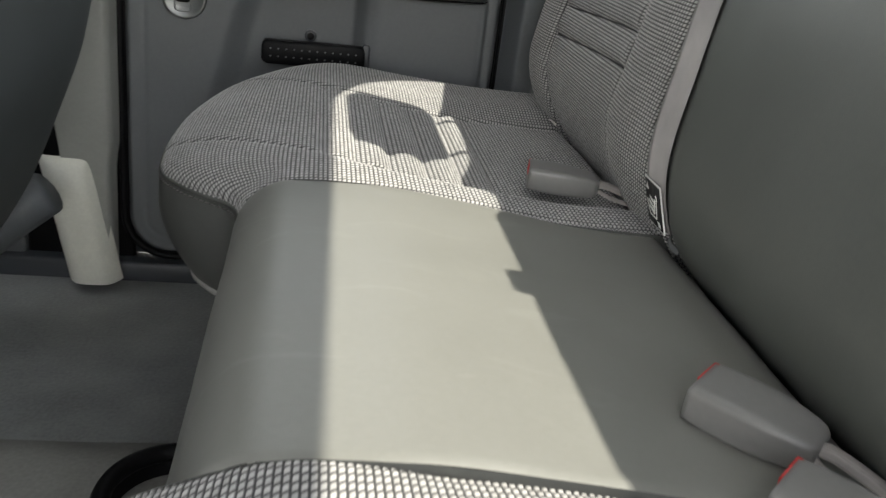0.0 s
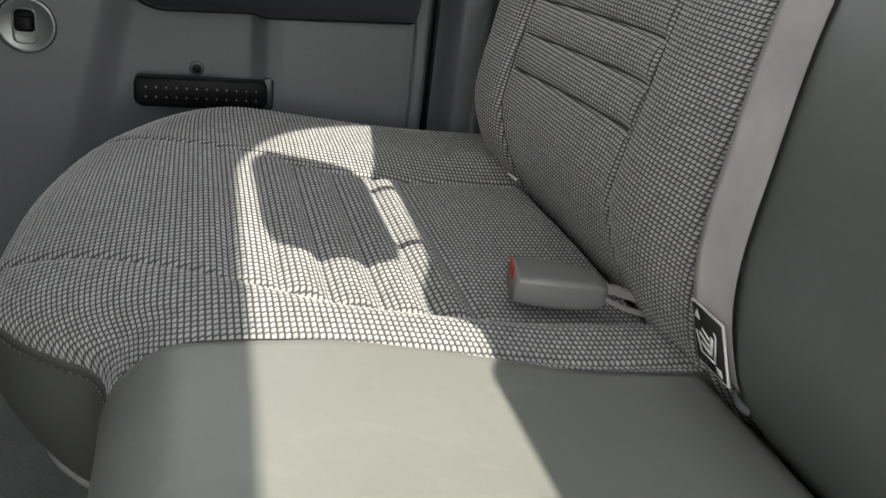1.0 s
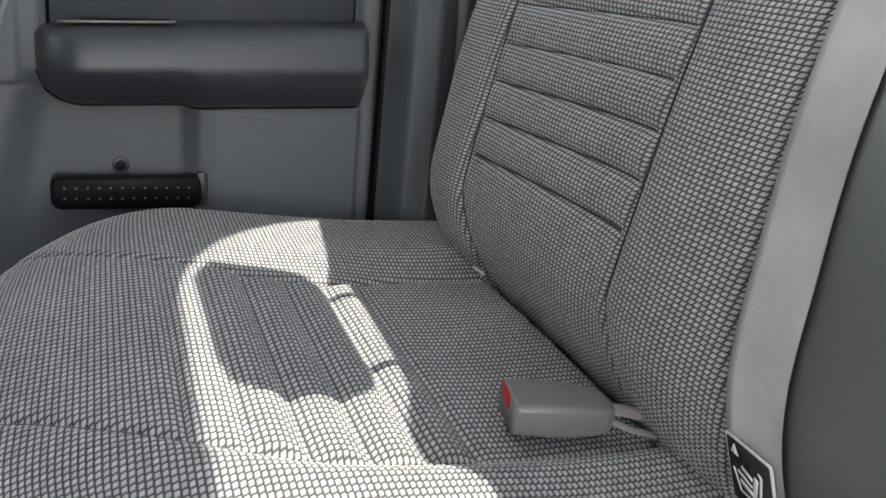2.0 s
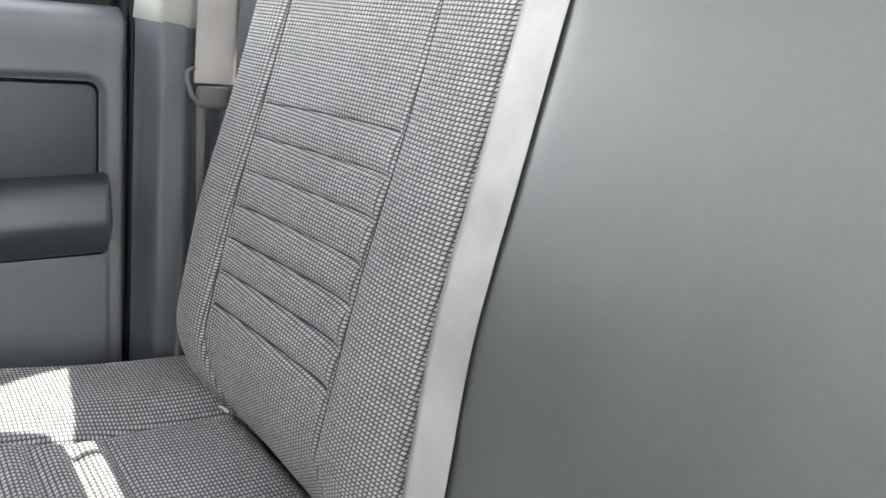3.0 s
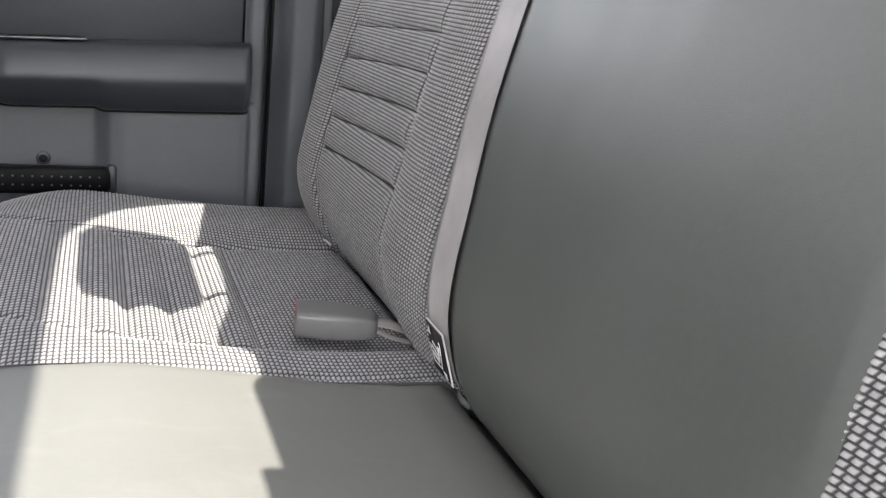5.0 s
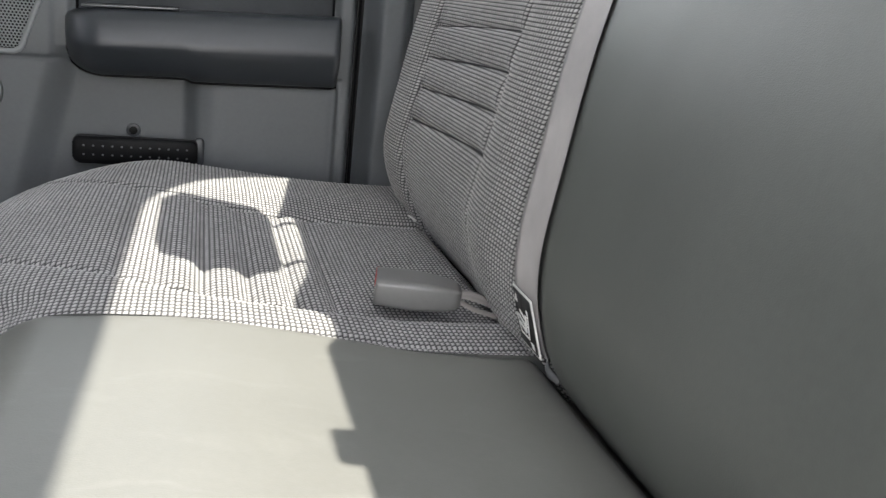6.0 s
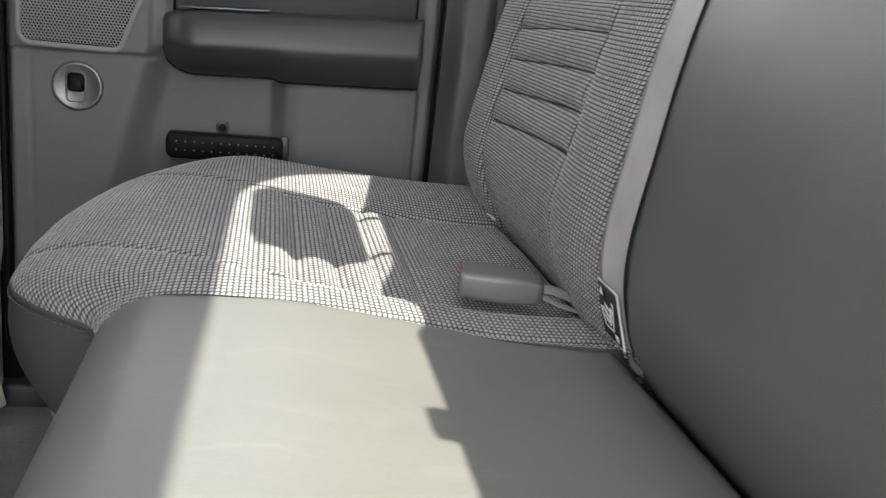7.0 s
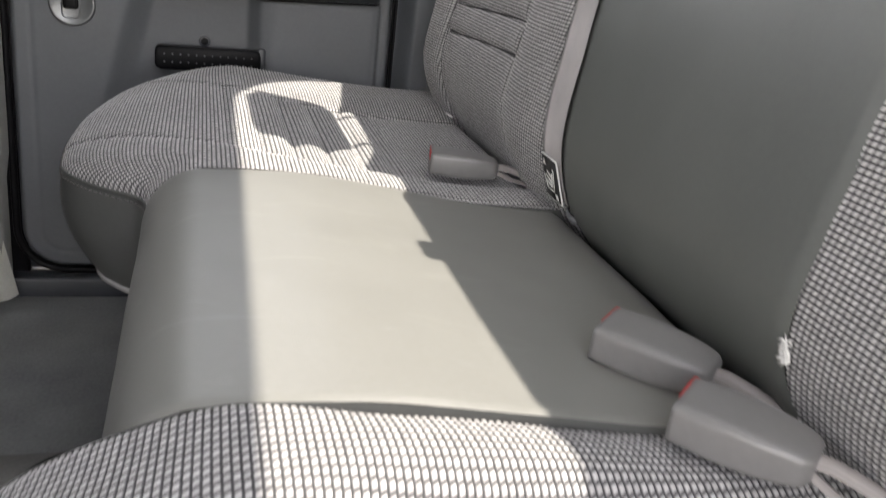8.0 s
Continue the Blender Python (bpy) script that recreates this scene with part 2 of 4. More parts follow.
def cloth_sheet(name, fn, cols, parent, label, creases, out=(0, 0, 1), fine_to=1e9, high=0.0013):
    """Woven cover: fn as in sheet() gives the smooth form; creases(x, y, z) how deep it is drawn in; the yarn stands in relief on it."""
    nu, nv = 130, 110
    coarse = [[fn(i / nu, j / nv) for j in range(nv + 1)] for i in range(nu + 1)]
    grid = np.array([[(*p, *q) for p, q in row] for row in coarse])
    grid = np.einsum("cj,ijk->ick", spline_weights(cols, nv + 1), grid)          # columns in place
    dense = np.einsum("ri,ick->rck", spline_weights(np.linspace(0, 1, 6 * nu + 1), nu + 1), grid)
    height = dense[:, :, 4]
    turn = height[0].mean() > height[-1].mean()
    if turn:
        dense, height = dense[::-1], height[::-1]
    lo, hi = height.min(), height.max()
    steps = np.arange(math.floor(lo / PV) * 5, math.ceil(hi / PV) * 5 + 1) * PV / 5
    steps = steps[(steps < fine_to) | (np.arange(len(steps)) % 5 == 0)]
    full = np.empty((len(steps), len(cols), 5))
    for c in range(len(cols)):
        h = np.maximum.accumulate(height[:, c]) + np.arange(len(height)) * 1e-9
        for k in range(5):
            full[:, c, k] = np.interp(steps, h, dense[:, c, k])
    live = (steps[:, None] >= height.min(0)[None, :] - PV / 4) & (steps[:, None] <= height.max(0)[None, :] + PV / 4)
    p = full[:, :, :3]
    n = np.cross(np.gradient(p, axis=0), np.gradient(p, axis=1))
    n /= np.maximum(np.linalg.norm(n, axis=2, keepdims=True), 1e-12)
    if (n @ np.array(out)).mean() < 0:
        n = -n
    relief = np.where(steps[:, None] < fine_to, floats(full[:, :, 3], full[:, :, 4]), 0.6)
    q = p + n * (high * (relief - 0.6) - creases(p[:, :, 0], p[:, :, 1], p[:, :, 2]))[:, :, None]
    r, c = q.shape[:2]
    ids = np.arange(r * c).reshape(r, c)
    quads = np.stack([ids[:-1, :-1], ids[1:, :-1], ids[1:, 1:], ids[:-1, 1:]], axis=2)
    quads = quads[live[:-1, :-1] & live[1:, :-1] & live[1:, 1:] & live[:-1, 1:]].reshape(-1, 4)
    a, b, d = q.reshape(-1, 3)[quads[:, 0]], q.reshape(-1, 3)[quads[:, 1]], q.reshape(-1, 3)[quads[:, 3]]
    if (np.cross(b - a, d - a) @ np.array(out)).sum() < 0:
        quads = quads[:, ::-1]
    me = bpy.data.meshes.new(name)
    me.vertices.add(r * c)
    me.vertices.foreach_set("co", q.astype(np.float32).ravel())
    me.loops.add(quads.size)
    me.polygons.add(len(quads))
    me.polygons.foreach_set("loop_start", np.arange(0, quads.size, 4, dtype=np.int32))
    me.loops.foreach_set("vertex_index", quads.astype(np.int32).ravel())
    uv = me.uv_layers.new(name="UVMap")
    uv.data.foreach_set("uv", full[:, :, 3:].reshape(-1, 2)[quads.ravel()].astype(np.float32).ravel())
    me.polygons.foreach_set("use_smooth", np.ones(len(quads), dtype=bool))
    me.update(calc_edges=True)
    me.materials.append(CLOTH)
    ob = new(name, me)
    ob.parent = parent
    up, loc = parent, Vector((0, 0, 0))
    while up:
        loc += up.location
        up = up.parent
    ob.location = -loc
    return tagged(ob, label)


def box(lo, hi, r=0.004, seg=2):
    bm = bmesh.new()
    bmesh.ops.create_cube(bm, size=1)
    for v in bm.verts:
        v.co = Vector([lo[k] + (hi[k] - lo[k]) * (v.co[k] + 0.5) for k in range(3)])
    if r:
        bmesh.ops.bevel(bm, geom=bm.edges[:], offset=r, segments=seg, affect="EDGES", profile=0.5)
    return bm


def rounded(w, h, r, n=6, skew=0.0):
    """A rounded rectangle about 0, counter-clockwise."""
    out = []
    for cx, cy, a0 in ((w / 2 - r, h / 2 - r, 0), (-w / 2 + r, h / 2 - r, 90), (-w / 2 + r, -h / 2 + r, 180), (w / 2 - r, -h / 2 + r, 270)):
        for k in range(n + 1):
            a = radians(a0 + 90 * k / n)
            x, y = cx + r * math.cos(a), cy + r * math.sin(a)
            out.append((x + skew * y, y))
    return out


def slab(outline, to3, depth, bevel=0.0, seg=2):
    """Extrudes a flat outline; to3(a, b, c) places it, c from 0 to depth."""
    bm = bmesh.new()
    low = [bm.verts.new(to3(a, b, 0.0)) for a, b in outline]
    top = [bm.verts.new(to3(a, b, depth)) for a, b in outline]
    n = len(outline)
    bm.faces.new(low[::-1])
    cap = bm.faces.new(top)
    for k in range(n):
        bm.faces.new([low[k], low[(k + 1) % n], top[(k + 1) % n], top[k]])
    if bevel:
        bmesh.ops.bevel(bm, geom=list(cap.edges), offset=bevel, segments=seg, affect="EDGES", profile=0.5)
    bmesh.ops.recalc_face_normals(bm, faces=bm.faces[:])
    return bm


def ring(outer, inner, to3, depth):
    """A plate with a hole: outer and inner outlines of equal count."""
    bm = bmesh.new()
    n = len(outer)
    loops = [[bm.verts.new(to3(a, b, c)) for a, b in o] for o, c in ((outer, 0), (inner, 0), (inner, depth), (outer, depth))]
    for a, b in ((0, 1), (1, 2), (2, 3), (3, 0)):
        for k in range(n):
            bm.faces.new([loops[a][k], loops[a][(k + 1) % n], loops[b][(k + 1) % n], loops[b][k]])
    bmesh.ops.recalc_face_normals(bm, faces=bm.faces[:])
    return bm


def tube(points, r, n=8):
    """A round rod along a line of points."""
    bm = bmesh.new()
    pts = [Vector(p) for p in points]
    rings = []
    for i, p in enumerate(pts):
        d = (pts[min(i + 1, len(pts) - 1)] - pts[max(i - 1, 0)]).normalized()
        a = d.orthogonal().normalized() if i == 0 else (prev - d * prev.dot(d)).normalized()
        prev = a
        b = d.cross(a)
        rr = r(i / (len(pts) - 1)) if callable(r) else r
        rings.append([bm.verts.new(p + rr * (a * math.cos(6.28319 * k / n) + b * math.sin(6.28319 * k / n))) for k in range(n)])
    for i in range(len(rings) - 1):
        for k in range(n):
            bm.faces.new([rings[i][k], rings[i][(k + 1) % n], rings[i + 1][(k + 1) % n], rings[i + 1][k]])
    bm.faces.new(rings[0][::-1])
    bm.faces.new(rings[-1])
    return bm


def strap(points, width, side, thick=0.0018, nw=8, sag=0.0):
    """A flat belt along points; side is its width's direction."""
    pts = [Vector(p) for p in points]
    lengths = [0.0]
    for a, b in zip(pts, pts[1:]):
        lengths.append(lengths[-1] + (b - a).length)
    side = Vector(side).normalized()

    def fn(s, t):
        i = round(s * (len(pts) - 1))
        d = (pts[min(i + 1, len(pts) - 1)] - pts[max(i - 1, 0)]).normalized()
        n = d.cross(side).normalized()
        k = t * 2
        if k <= 1:
            off, h = k - 0.5, thick
        else:
            off, h = 1.5 - k, 0.0
        edge = 1 - abs(off * 2) ** 8
        return pts[i] + side * off * width + n * (h * edge + sag * (1 - (off * 2) ** 2)), (off * width, lengths[i])
    return sheet(fn, len(pts) - 1, nw * 2)


def curve(points, t):
    """A smooth value read off a short line of (t, value) pairs."""
    n = len(points)
    if t <= points[0][0]:
        return points[0][1]
    if t >= points[-1][0]:
        return points[-1][1]
    for i in range(n - 1):
        (a, p), (b, q) = points[i], points[i + 1]
        if t <= b:
            m0 = (q - points[i - 1][1]) / (b - points[i - 1][0]) if i else (q - p) / (b - a)
            m1 = (points[i + 2][1] - p) / (points[i + 2][0] - a) if i + 2 < n else (q - p) / (b - a)
            h, s = b - a, (t - a) / (b - a)
            return (2 * s ** 3 - 3 * s * s + 1) * p + (s ** 3 - 2 * s * s + s) * h * m0 + (3 * s * s - 2 * s ** 3) * q + (s ** 3 - s * s) * h * m1


def dip(d, w):
    return math.exp(-(d / w) ** 2)


def crease(d, w):
    """A drawn-in line: soft shoulders and a narrow bottom."""
    return 0.75 * np.exp(-(d / w) ** 2) + 0.25 * np.exp(-(d / (w * 0.3)) ** 2)


def ramp(a, b, t):
    t = np.clip((t - a) / (b - a), 0, 1)
    return t * t * (3 - 2 * t)


def reading(points, t):
    """curve() over an array."""
    at = np.linspace(points[0][0], points[-1][0], 200)
    return np.interp(t, at, [curve(points, k) for k in at])


MID = 0.4425          # the cab's centre line
ROOF = 1.31


# ---- the shell of the cab ----
def wall(name, lo, hi, material, label, r=0.006, category="car body"):
    ob = part(name, box(lo, hi, r), material, None)
    return tagged(ob, label, category, kind="structure")


tagged(part("ground", box((-400, -400, -0.75), (400, 400, -0.65), 0), surface("gravel_ground", (0.29, 0.285, 0.265), 0.9, 60, 0.5, 0.3, blotch=0.4), None),
       "grey gravel ground outside the cab", "ground", kind="structure")
wall("floor", (-1.75, -0.46, -0.06), (0.75, 1.36, 0.0), MAT, "dark rubber cab floor below the seats", category="floor")
wall("ceiling", (-1.35, -0.46, ROOF), (0.425, 1.40, ROOF + 0.03), LINER, "pale grey cloth headliner of the cab", category="ceiling")
wall("sill", (-1.75, 1.29, -0.06), (0.75, 1.36, 0.034), DARK, "dark plastic sill below the door")
wall("roof_rail", (-1.75, 1.285, 1.26), (0.75, 1.36, ROOF), LINER, "pale rail above the side windows")
wall("roof_rail_near", (-1.75, -0.46, 1.26), (0.75, -0.40, ROOF), LINER, "pale rail above the open side")
# unseen front door panels, sized to cut the light on the backrests
wall("front_side", (-1.75, 1.31, 0.0), (-0.43, 1.36, 0.86), DOOR, "unseen grey front door panel, height set to hold light back")
wall("front_side_near", (-1.75, -0.46, 0.034), (-0.43, -0.41, 0.86), DOOR, "unseen grey front door panel, height set to hold light back")
# unseen post, put in to block light on the near backrest
wall("door_post_near", (-0.43, -0.46, 0.034), (-0.27, -0.40, 1.26), BEIGE, "unseen pale door post, added to block light from the open side")
wall("sill_near", (-1.75, -0.46, -0.06), (0.32, -0.40, 0.034), DARK, "dark plastic sill of the open side")
wall("rear_side", (0.425, 1.27, 0.0), (0.80, 1.36, ROOF), DOOR, "grey rear corner panel")
# unseen near corner; its dark tone keeps bounced light down
wall("rear_side_near", (0.32, -0.46, 0.0), (0.80, -0.40, ROOF), DARK, "grey rear corner panel")
# black backing added so no daylight shows in the gaps beside the door
wall("door_post", (-0.43, 1.318, 0.0), (-0.255, 1.36, ROOF), BLACK, "black door post added behind the trim to close the gap")
wall("door_post_rear", (0.310, 1.318, 0.0), (0.43, 1.36, ROOF), BLACK, "black door post added behind the trim to close the gap")
# unseen too, and raised to narrow the light from the windshield
wall("dashboard", (-1.75, -0.46, 0.0), (-1.45, 1.36, 0.96), DARK, "unseen dark dashboard, raised to hold back light from the front")


def back_plane(y, s, c=0.0):
    return Vector((0.444 + 0.455 * s + (0.033 if y > 0.6 else 0.010) * (y - 0.6) + 0.891 * c, y, 1.30 - 0.891 * s + 0.455 * c))


def rear_wall():
    hole = rounded(1.505, 0.562, 0.262, 14)
    hole = [(y + MID, s + 0.240) for y, s in hole]
    n = len(hole)
    outer = []
    for y, s in hole:
        a = math.atan2((s - 0.24) / 0.53, (y - MID) / 1.515)
        k = 1 / max(abs(math.cos(a)), abs(math.sin(a)))
        oy, os = math.cos(a) * k, math.sin(a) * k
        outer.append((MID + oy * 0.93, (0.24 + os * 0.39) if os < 0 else (0.24 + os * 1.22)))
    ob = part("rear_wall", ring(outer, hole, back_plane, 0.03), LINER, None)
    tagged(ob, "grey rear cab wall with its window opening", "cab wall", kind="structure")
    win = thing("window_1", "clear rear window with rounded corners", "window", back_plane(MID, 0.215), kind="structure")
    part("pane", slab([(y * 1.0, s) for y, s in hole], lambda a, b, c: back_plane(a, b, c + 0.012), 0.005), GLASS, win)


rear_wall()

# raised floor tunnel between the foot wells
def tunnel():
    prof = [(0.01, 0.002), (0.06, 0.03), (0.12, 0.048), (0.2, 0.052), (0.44, 0.054), (0.68, 0.052), (0.745, 0.048), (0.79, 0.03), (0.825, 0.002)]

    def fn(s, t):
        y = 0.01 + 0.815 * t
        return Vector((-1.4 + 1.5 * s, y, curve(prof, y) + 0.002 * noise.noise((s * 12, t * 7, 0)))), (s * 1.5, y)
    tagged(part("floor_tunnel", sheet(fn, 60, 50), HUMP, None), "worn grey vinyl floor tunnel under the seat", "floor", kind="structure")


tunnel()


# ---- rear bench: cushions ----
SPLIT_FAR, SPLIT_NEAR = 0.638, 0.231
FRONT_X = [(0.60, -0.028), (0.638, -0.030), (0.66, -0.034), (0.676, -0.043), (0.693, -0.065), (0.715, -0.090), (0.75, -0.114), (0.80, -0.122),
           (0.86, -0.124), (0.965, -0.117), (1.09, -0.090), (1.17, -0.052), (1.236, 0.005)]
FRONT_NEAR = [(0.60, -0.098), (0.638, -0.100), (0.70, -0.110), (0.78, -0.120), (0.86, -0.120), (0.965, -0.108), (1.09, -0.072), (1.17, -0.026), (1.236, 0.04)]
CHANNELS = [(0.043, 0.0042, 0.009), (0.078, 0.0030, 0.009), (0.114, 0.0046, 0.009), (0.152, 0.0046, 0.009), (0.190, 0.0046, 0.009), (0.226, 0.0040, 0.009)]
SEAM_NEAR = [(-0.12, 0.815), (-0.055, 0.79), (0.0, 0.757), (0.045, 0.730), (0.09, 0.714), (0.14, 0.708), (0.20, 0.709), (0.26, 0.714), (0.41, 0.720)]
SEAM_FAR = [(-0.12, 1.125), (-0.035, 1.082), (0.017, 1.049), (0.08, 1.031), (0.15, 1.022), (0.20, 1.021), (0.27, 1.040), (0.34, 1.048), (0.41, 1.05)]
TOP_NEAR = [(-0.12, 0.413), (-0.03, 0.421), (0.02, 0.427), (0.05, 0.428), (0.1, 0.426), (0.2, 0.413), (0.275, 0.403), (0.41, 0.396)]
TOP_MID = [(-0.12, 0.412), (-0.03, 0.419), (0.05, 0.423), (0.13, 0.407), (0.2, 0.397), (0.26, 0.389), (0.41, 0.382)]
TOP_DOOR = [(-0.12, 0.407), (-0.03, 0.417), (0.05, 0.420), (0.1, 0.417), (0.18, 0.409), (0.26, 0.402), (0.41, 0.398)]


def front_edge(y, fuller):
    """The cushion's front line and how far back its roll begins; the near cushion is fuller towards the middle."""
    if fuller:
        return curve(FRONT_NEAR, y), 0.14 - 0.02 * smooth(0.64, 0.78, y)
    return curve(FRONT_X, y), 0.05 + 0.07 * smooth(0.64, 0.78, y)


def welt_height(y, fuller):
    return 0.384 - (0.038 * smooth(0.80, 0.66, y) if fuller else 0.0)


def along_front(y, fuller):
    """How much longer than y the curved front line is, counted from y = 0.85."""
    total, n = 0.0, 24
    step = (y - 0.85) / n
    for k in range(n):
        a = front_edge(0.85 + step * k, fuller)[0]
        b = front_edge(0.85 + step * (k + 1), fuller)[0]
        total += math.copysign(math.hypot(step, b - a), step)
    return total - (y - 0.85)


EXTRA = {}


def cushion_point(u, v, fuller=False):
    """A place on a cushion's cloth; u from the back to the front welt, v from the middle seat to the door."""
    y = SPLIT_FAR + (1.236 - SPLIT_FAR) * v
    xf, roll = front_edge(y, fuller)
    xr = xf + roll
    if u < 0.62:
        x = 0.41 + (xr - 0.41) * u / 0.62
        a = 0.0
    else:
        a = (u - 0.62) / 0.38 * math.pi / 2
        x = xr - roll * math.sin(a)
    if not fuller:
        y -= 0.009 * smooth(0.12, 0.28, x) * (1 - v) ** 8          # the edge spills over the middle seat
    sn, sf = curve(SEAM_NEAR, x), curve(SEAM_FAR, x)
    k1, k2 = smooth(sn - 0.032, sn + 0.014, y), smooth(sf - 0.010, sf + 0.070, y)
    top = (1 - k1) * curve(TOP_NEAR, x) + k1 * (1 - k2) * curve(TOP_MID, x) + k2 * curve(TOP_DOOR, x)
    side = smooth(1.185, 1.236, y)
    top -= 0.05 * side ** 2
    top += 0.0016 * noise.noise((x * 9, y * 9, 3.0)) - 0.032 * smooth(0.364, 0.405, x)
    zw = welt_height(y, fuller) - 0.02 * side
    z = zw + (top - zw) * math.cos(a)
    if (v, fuller) not in EXTRA:
        EXTRA[(v, fuller)] = along_front(y, fuller)
    wrap = EXTRA[(v, fuller)] * smooth(0.0, 1.3, a)
    return Vector((x, y, z)), ((y + wrap) * 1.25, (0.41 - x + 0.95 * (top - z)) * 0.96)


def cushion_creases(x, y, z):
    """How far the seams draw the cloth of a cushion in."""
    sn, sf = reading(SEAM_NEAR, x), reading(SEAM_FAR, x)
    d = 0.0042 * crease(y - sn, 0.006) + 0.0042 * crease(y - sf, 0.006)
    ends = ramp(sn, sn + 0.014, y) * ramp(sf, sf - 0.014, y)
    for cx, deep, w in CHANNELS:
        d = d + deep * ends * crease(x - cx, w * 0.7)
    for a, b in zip(CHANNELS[1:], CHANNELS[2:]):
        m, half = (a[0] + b[0]) / 2, (b[0] - a[0]) / 2
        d = d - 0.0042 * ends * np.exp(-((x - m) / (half * 0.7)) ** 2)
    return d + 0.0012 * np.exp(-((y - SPLIT_FAR) / 0.004) ** 2)


def front_point(w, v, fuller=False):
    y = SPLIT_FAR + (1.236 - SPLIT_FAR) * v
    xf = front_edge(y, fuller)[0]
    z = welt_height(y, fuller) - 0.0005 - 0.108 * w
    return Vector((xf - 0.007 * math.sin(math.pi * w) + 0.03 * w * w + 0.003 * (w < 0.02), y, z)), (y, z)


BENCH = SPLIT_FAR + SPLIT_NEAR


def mirrored(fn):
    def g(u, v):
        p, q = fn(u, v, True)
        return Vector((p.x, BENCH - p.y, p.z)), (1.2 - q[0], q[1])
    return g


def cloth_cushion(flip, ob):
    same = (lambda fn: mirrored(fn)) if flip else (lambda fn: fn)
    cols = np.linspace(0, 1, 6 * 105)
    draw = cushion_creases
    if flip:
        cols = np.concatenate([np.linspace(0, 0.36, 6 * 39), np.linspace(0.37, 1, 60)])
        draw = lambda x, y, z: cushion_creases(x, BENCH - y, z) + 0.005 * np.exp(-((BENCH - y - SPLIT_FAR) / 0.018) ** 2) * ramp(0.03, 0.12, x)
    cover = cloth_sheet("cushion", same(cushion_point), cols, ob, "woven cloth cushion with sewn channels", draw)
    point = same(cushion_point)

    def sewn(u, y):
        return point(u, (y - SPLIT_FAR) / (1.236 - SPLIT_FAR))[0] - Vector((0, 0, 0.0036))

    near_line, far_line = [], []
    for k in range(90):
        u = 0.10 + 0.89 * k / 89
        y = 0.77
        for _ in range(8):
            xf, roll = front_edge(y, flip)
            x = 0.41 + (xf + roll - 0.41) * u / 0.62 if u < 0.62 else xf + roll - roll * math.sin((u - 0.62) / 0.38 * math.pi / 2)
            y = curve(SEAM_NEAR, x)
        near_line.append(sewn(u, y))
        y = 1.05
        for _ in range(8):
            xf, roll = front_edge(y, flip)
            x = 0.41 + (xf + roll - 0.41) * u / 0.62 if u < 0.62 else xf + roll - roll * math.sin((u - 0.62) / 0.38 * math.pi / 2)
            y = curve(SEAM_FAR, x)
        far_line.append(sewn(u, y))
    part("seam", tube(near_line, 0.0008, 6), THREAD, cover)
    part("seam", tube(far_line, 0.0008, 6), THREAD, cover)
    part("front_apron", sheet(same(front_point), 16, 110, not flip), SHADED_APRON, cover, "grey vinyl apron, darkened for its shade")
    fp = same(front_point)
    weltline = [fp(0.0, k / 90)[0] + Vector((-0.002, 0, 0.0)) for k in range(91)]
    part("welt", tube(weltline, 0.0028, 6), SHADED_APRON, cover, "grey vinyl piping")
    bm = bmesh.new()
    for k in range(130):
        p = fp(0.045, k / 130 + 0.001)[0] + Vector((-0.001, 0, 0.0))
        q = fp(0.045, k / 130 + 0.005)[0] + Vector((-0.001, 0, 0.0))
        o = Vector((-1, 0, 0))
        wv = Vector((0, 0, 0.0007))
        quad = [bm.verts.new(c) for c in (p - wv, q - wv, q + wv, p + wv)]
        tri = [bm.verts.new(c + o * 0.0012) for c in (p - wv, q - wv, q + wv, p + wv)]
        bm.faces.new(tri)
        for i in range(4):
            bm.faces.new([quad[i], quad[(i + 1) % 4], tri[(i + 1) % 4], tri[i]])
    st = part("stitching", bm, THREAD, cover, "pale thread stitches")
    st["kind"] = "stuff"
    low = [fp(1.0, k / 80)[0] + Vector((0.002, 0, -0.002)) for k in range(81)]
    part("edge_strip", tube(low, 0.0038, 6), WHITE, cover, "white felt edge strip")

    def shell(s, t):
        p = fp(1.0, t)[0]
        q = same(cushion_point)(0.0, t)[0]
        return (p.lerp(Vector((q.x, q.y, 0.28)), s) if s < 0.9 else Vector((q.x, q.y, 0.28 + (q.z - 0.28) * (s - 0.9) / 0.1))), (0, 0)
    part("underside", sheet(shell, 10, 40, not flip), BLACK, cover)

    for v in (0.0, 1.0):
        def flank(s, t):
            p = same(cushion_point)(s, v)[0]
            return Vector((p.x, p.y, p.z - (p.z - 0.285) * t)), (p.x, p.z)
        part("side_panel", sheet(flank, 60, 8), SHADED_APRON, cover, "grey vinyl side")


far_seat = thing("bench_seat", "rear seat in grey woven cloth with sewn channels, partly sunlit", "car seat", (0.15, 0.93, 0.26), "rear seats")
mid_seat = thing("bench_seat", "flat middle seat in plain dark grey vinyl, half sunlit", "car seat", (0.15, 0.432, 0.2), "rear seats")
near_seat = thing("bench_seat", "rear seat in grey woven cloth with a frayed edge", "car seat", (0.15, -0.06, 0.26), "rear seats")
cloth_cushion(False, far_seat)
cloth_cushion(True, near_seat)

MIDDLE_TOP = [(0.0, 0.4262), (0.02, 0.4275), (0.05, 0.428), (0.1, 0.427), (0.2, 0.4135), (0.275, 0.403), (0.41, 0.394)]


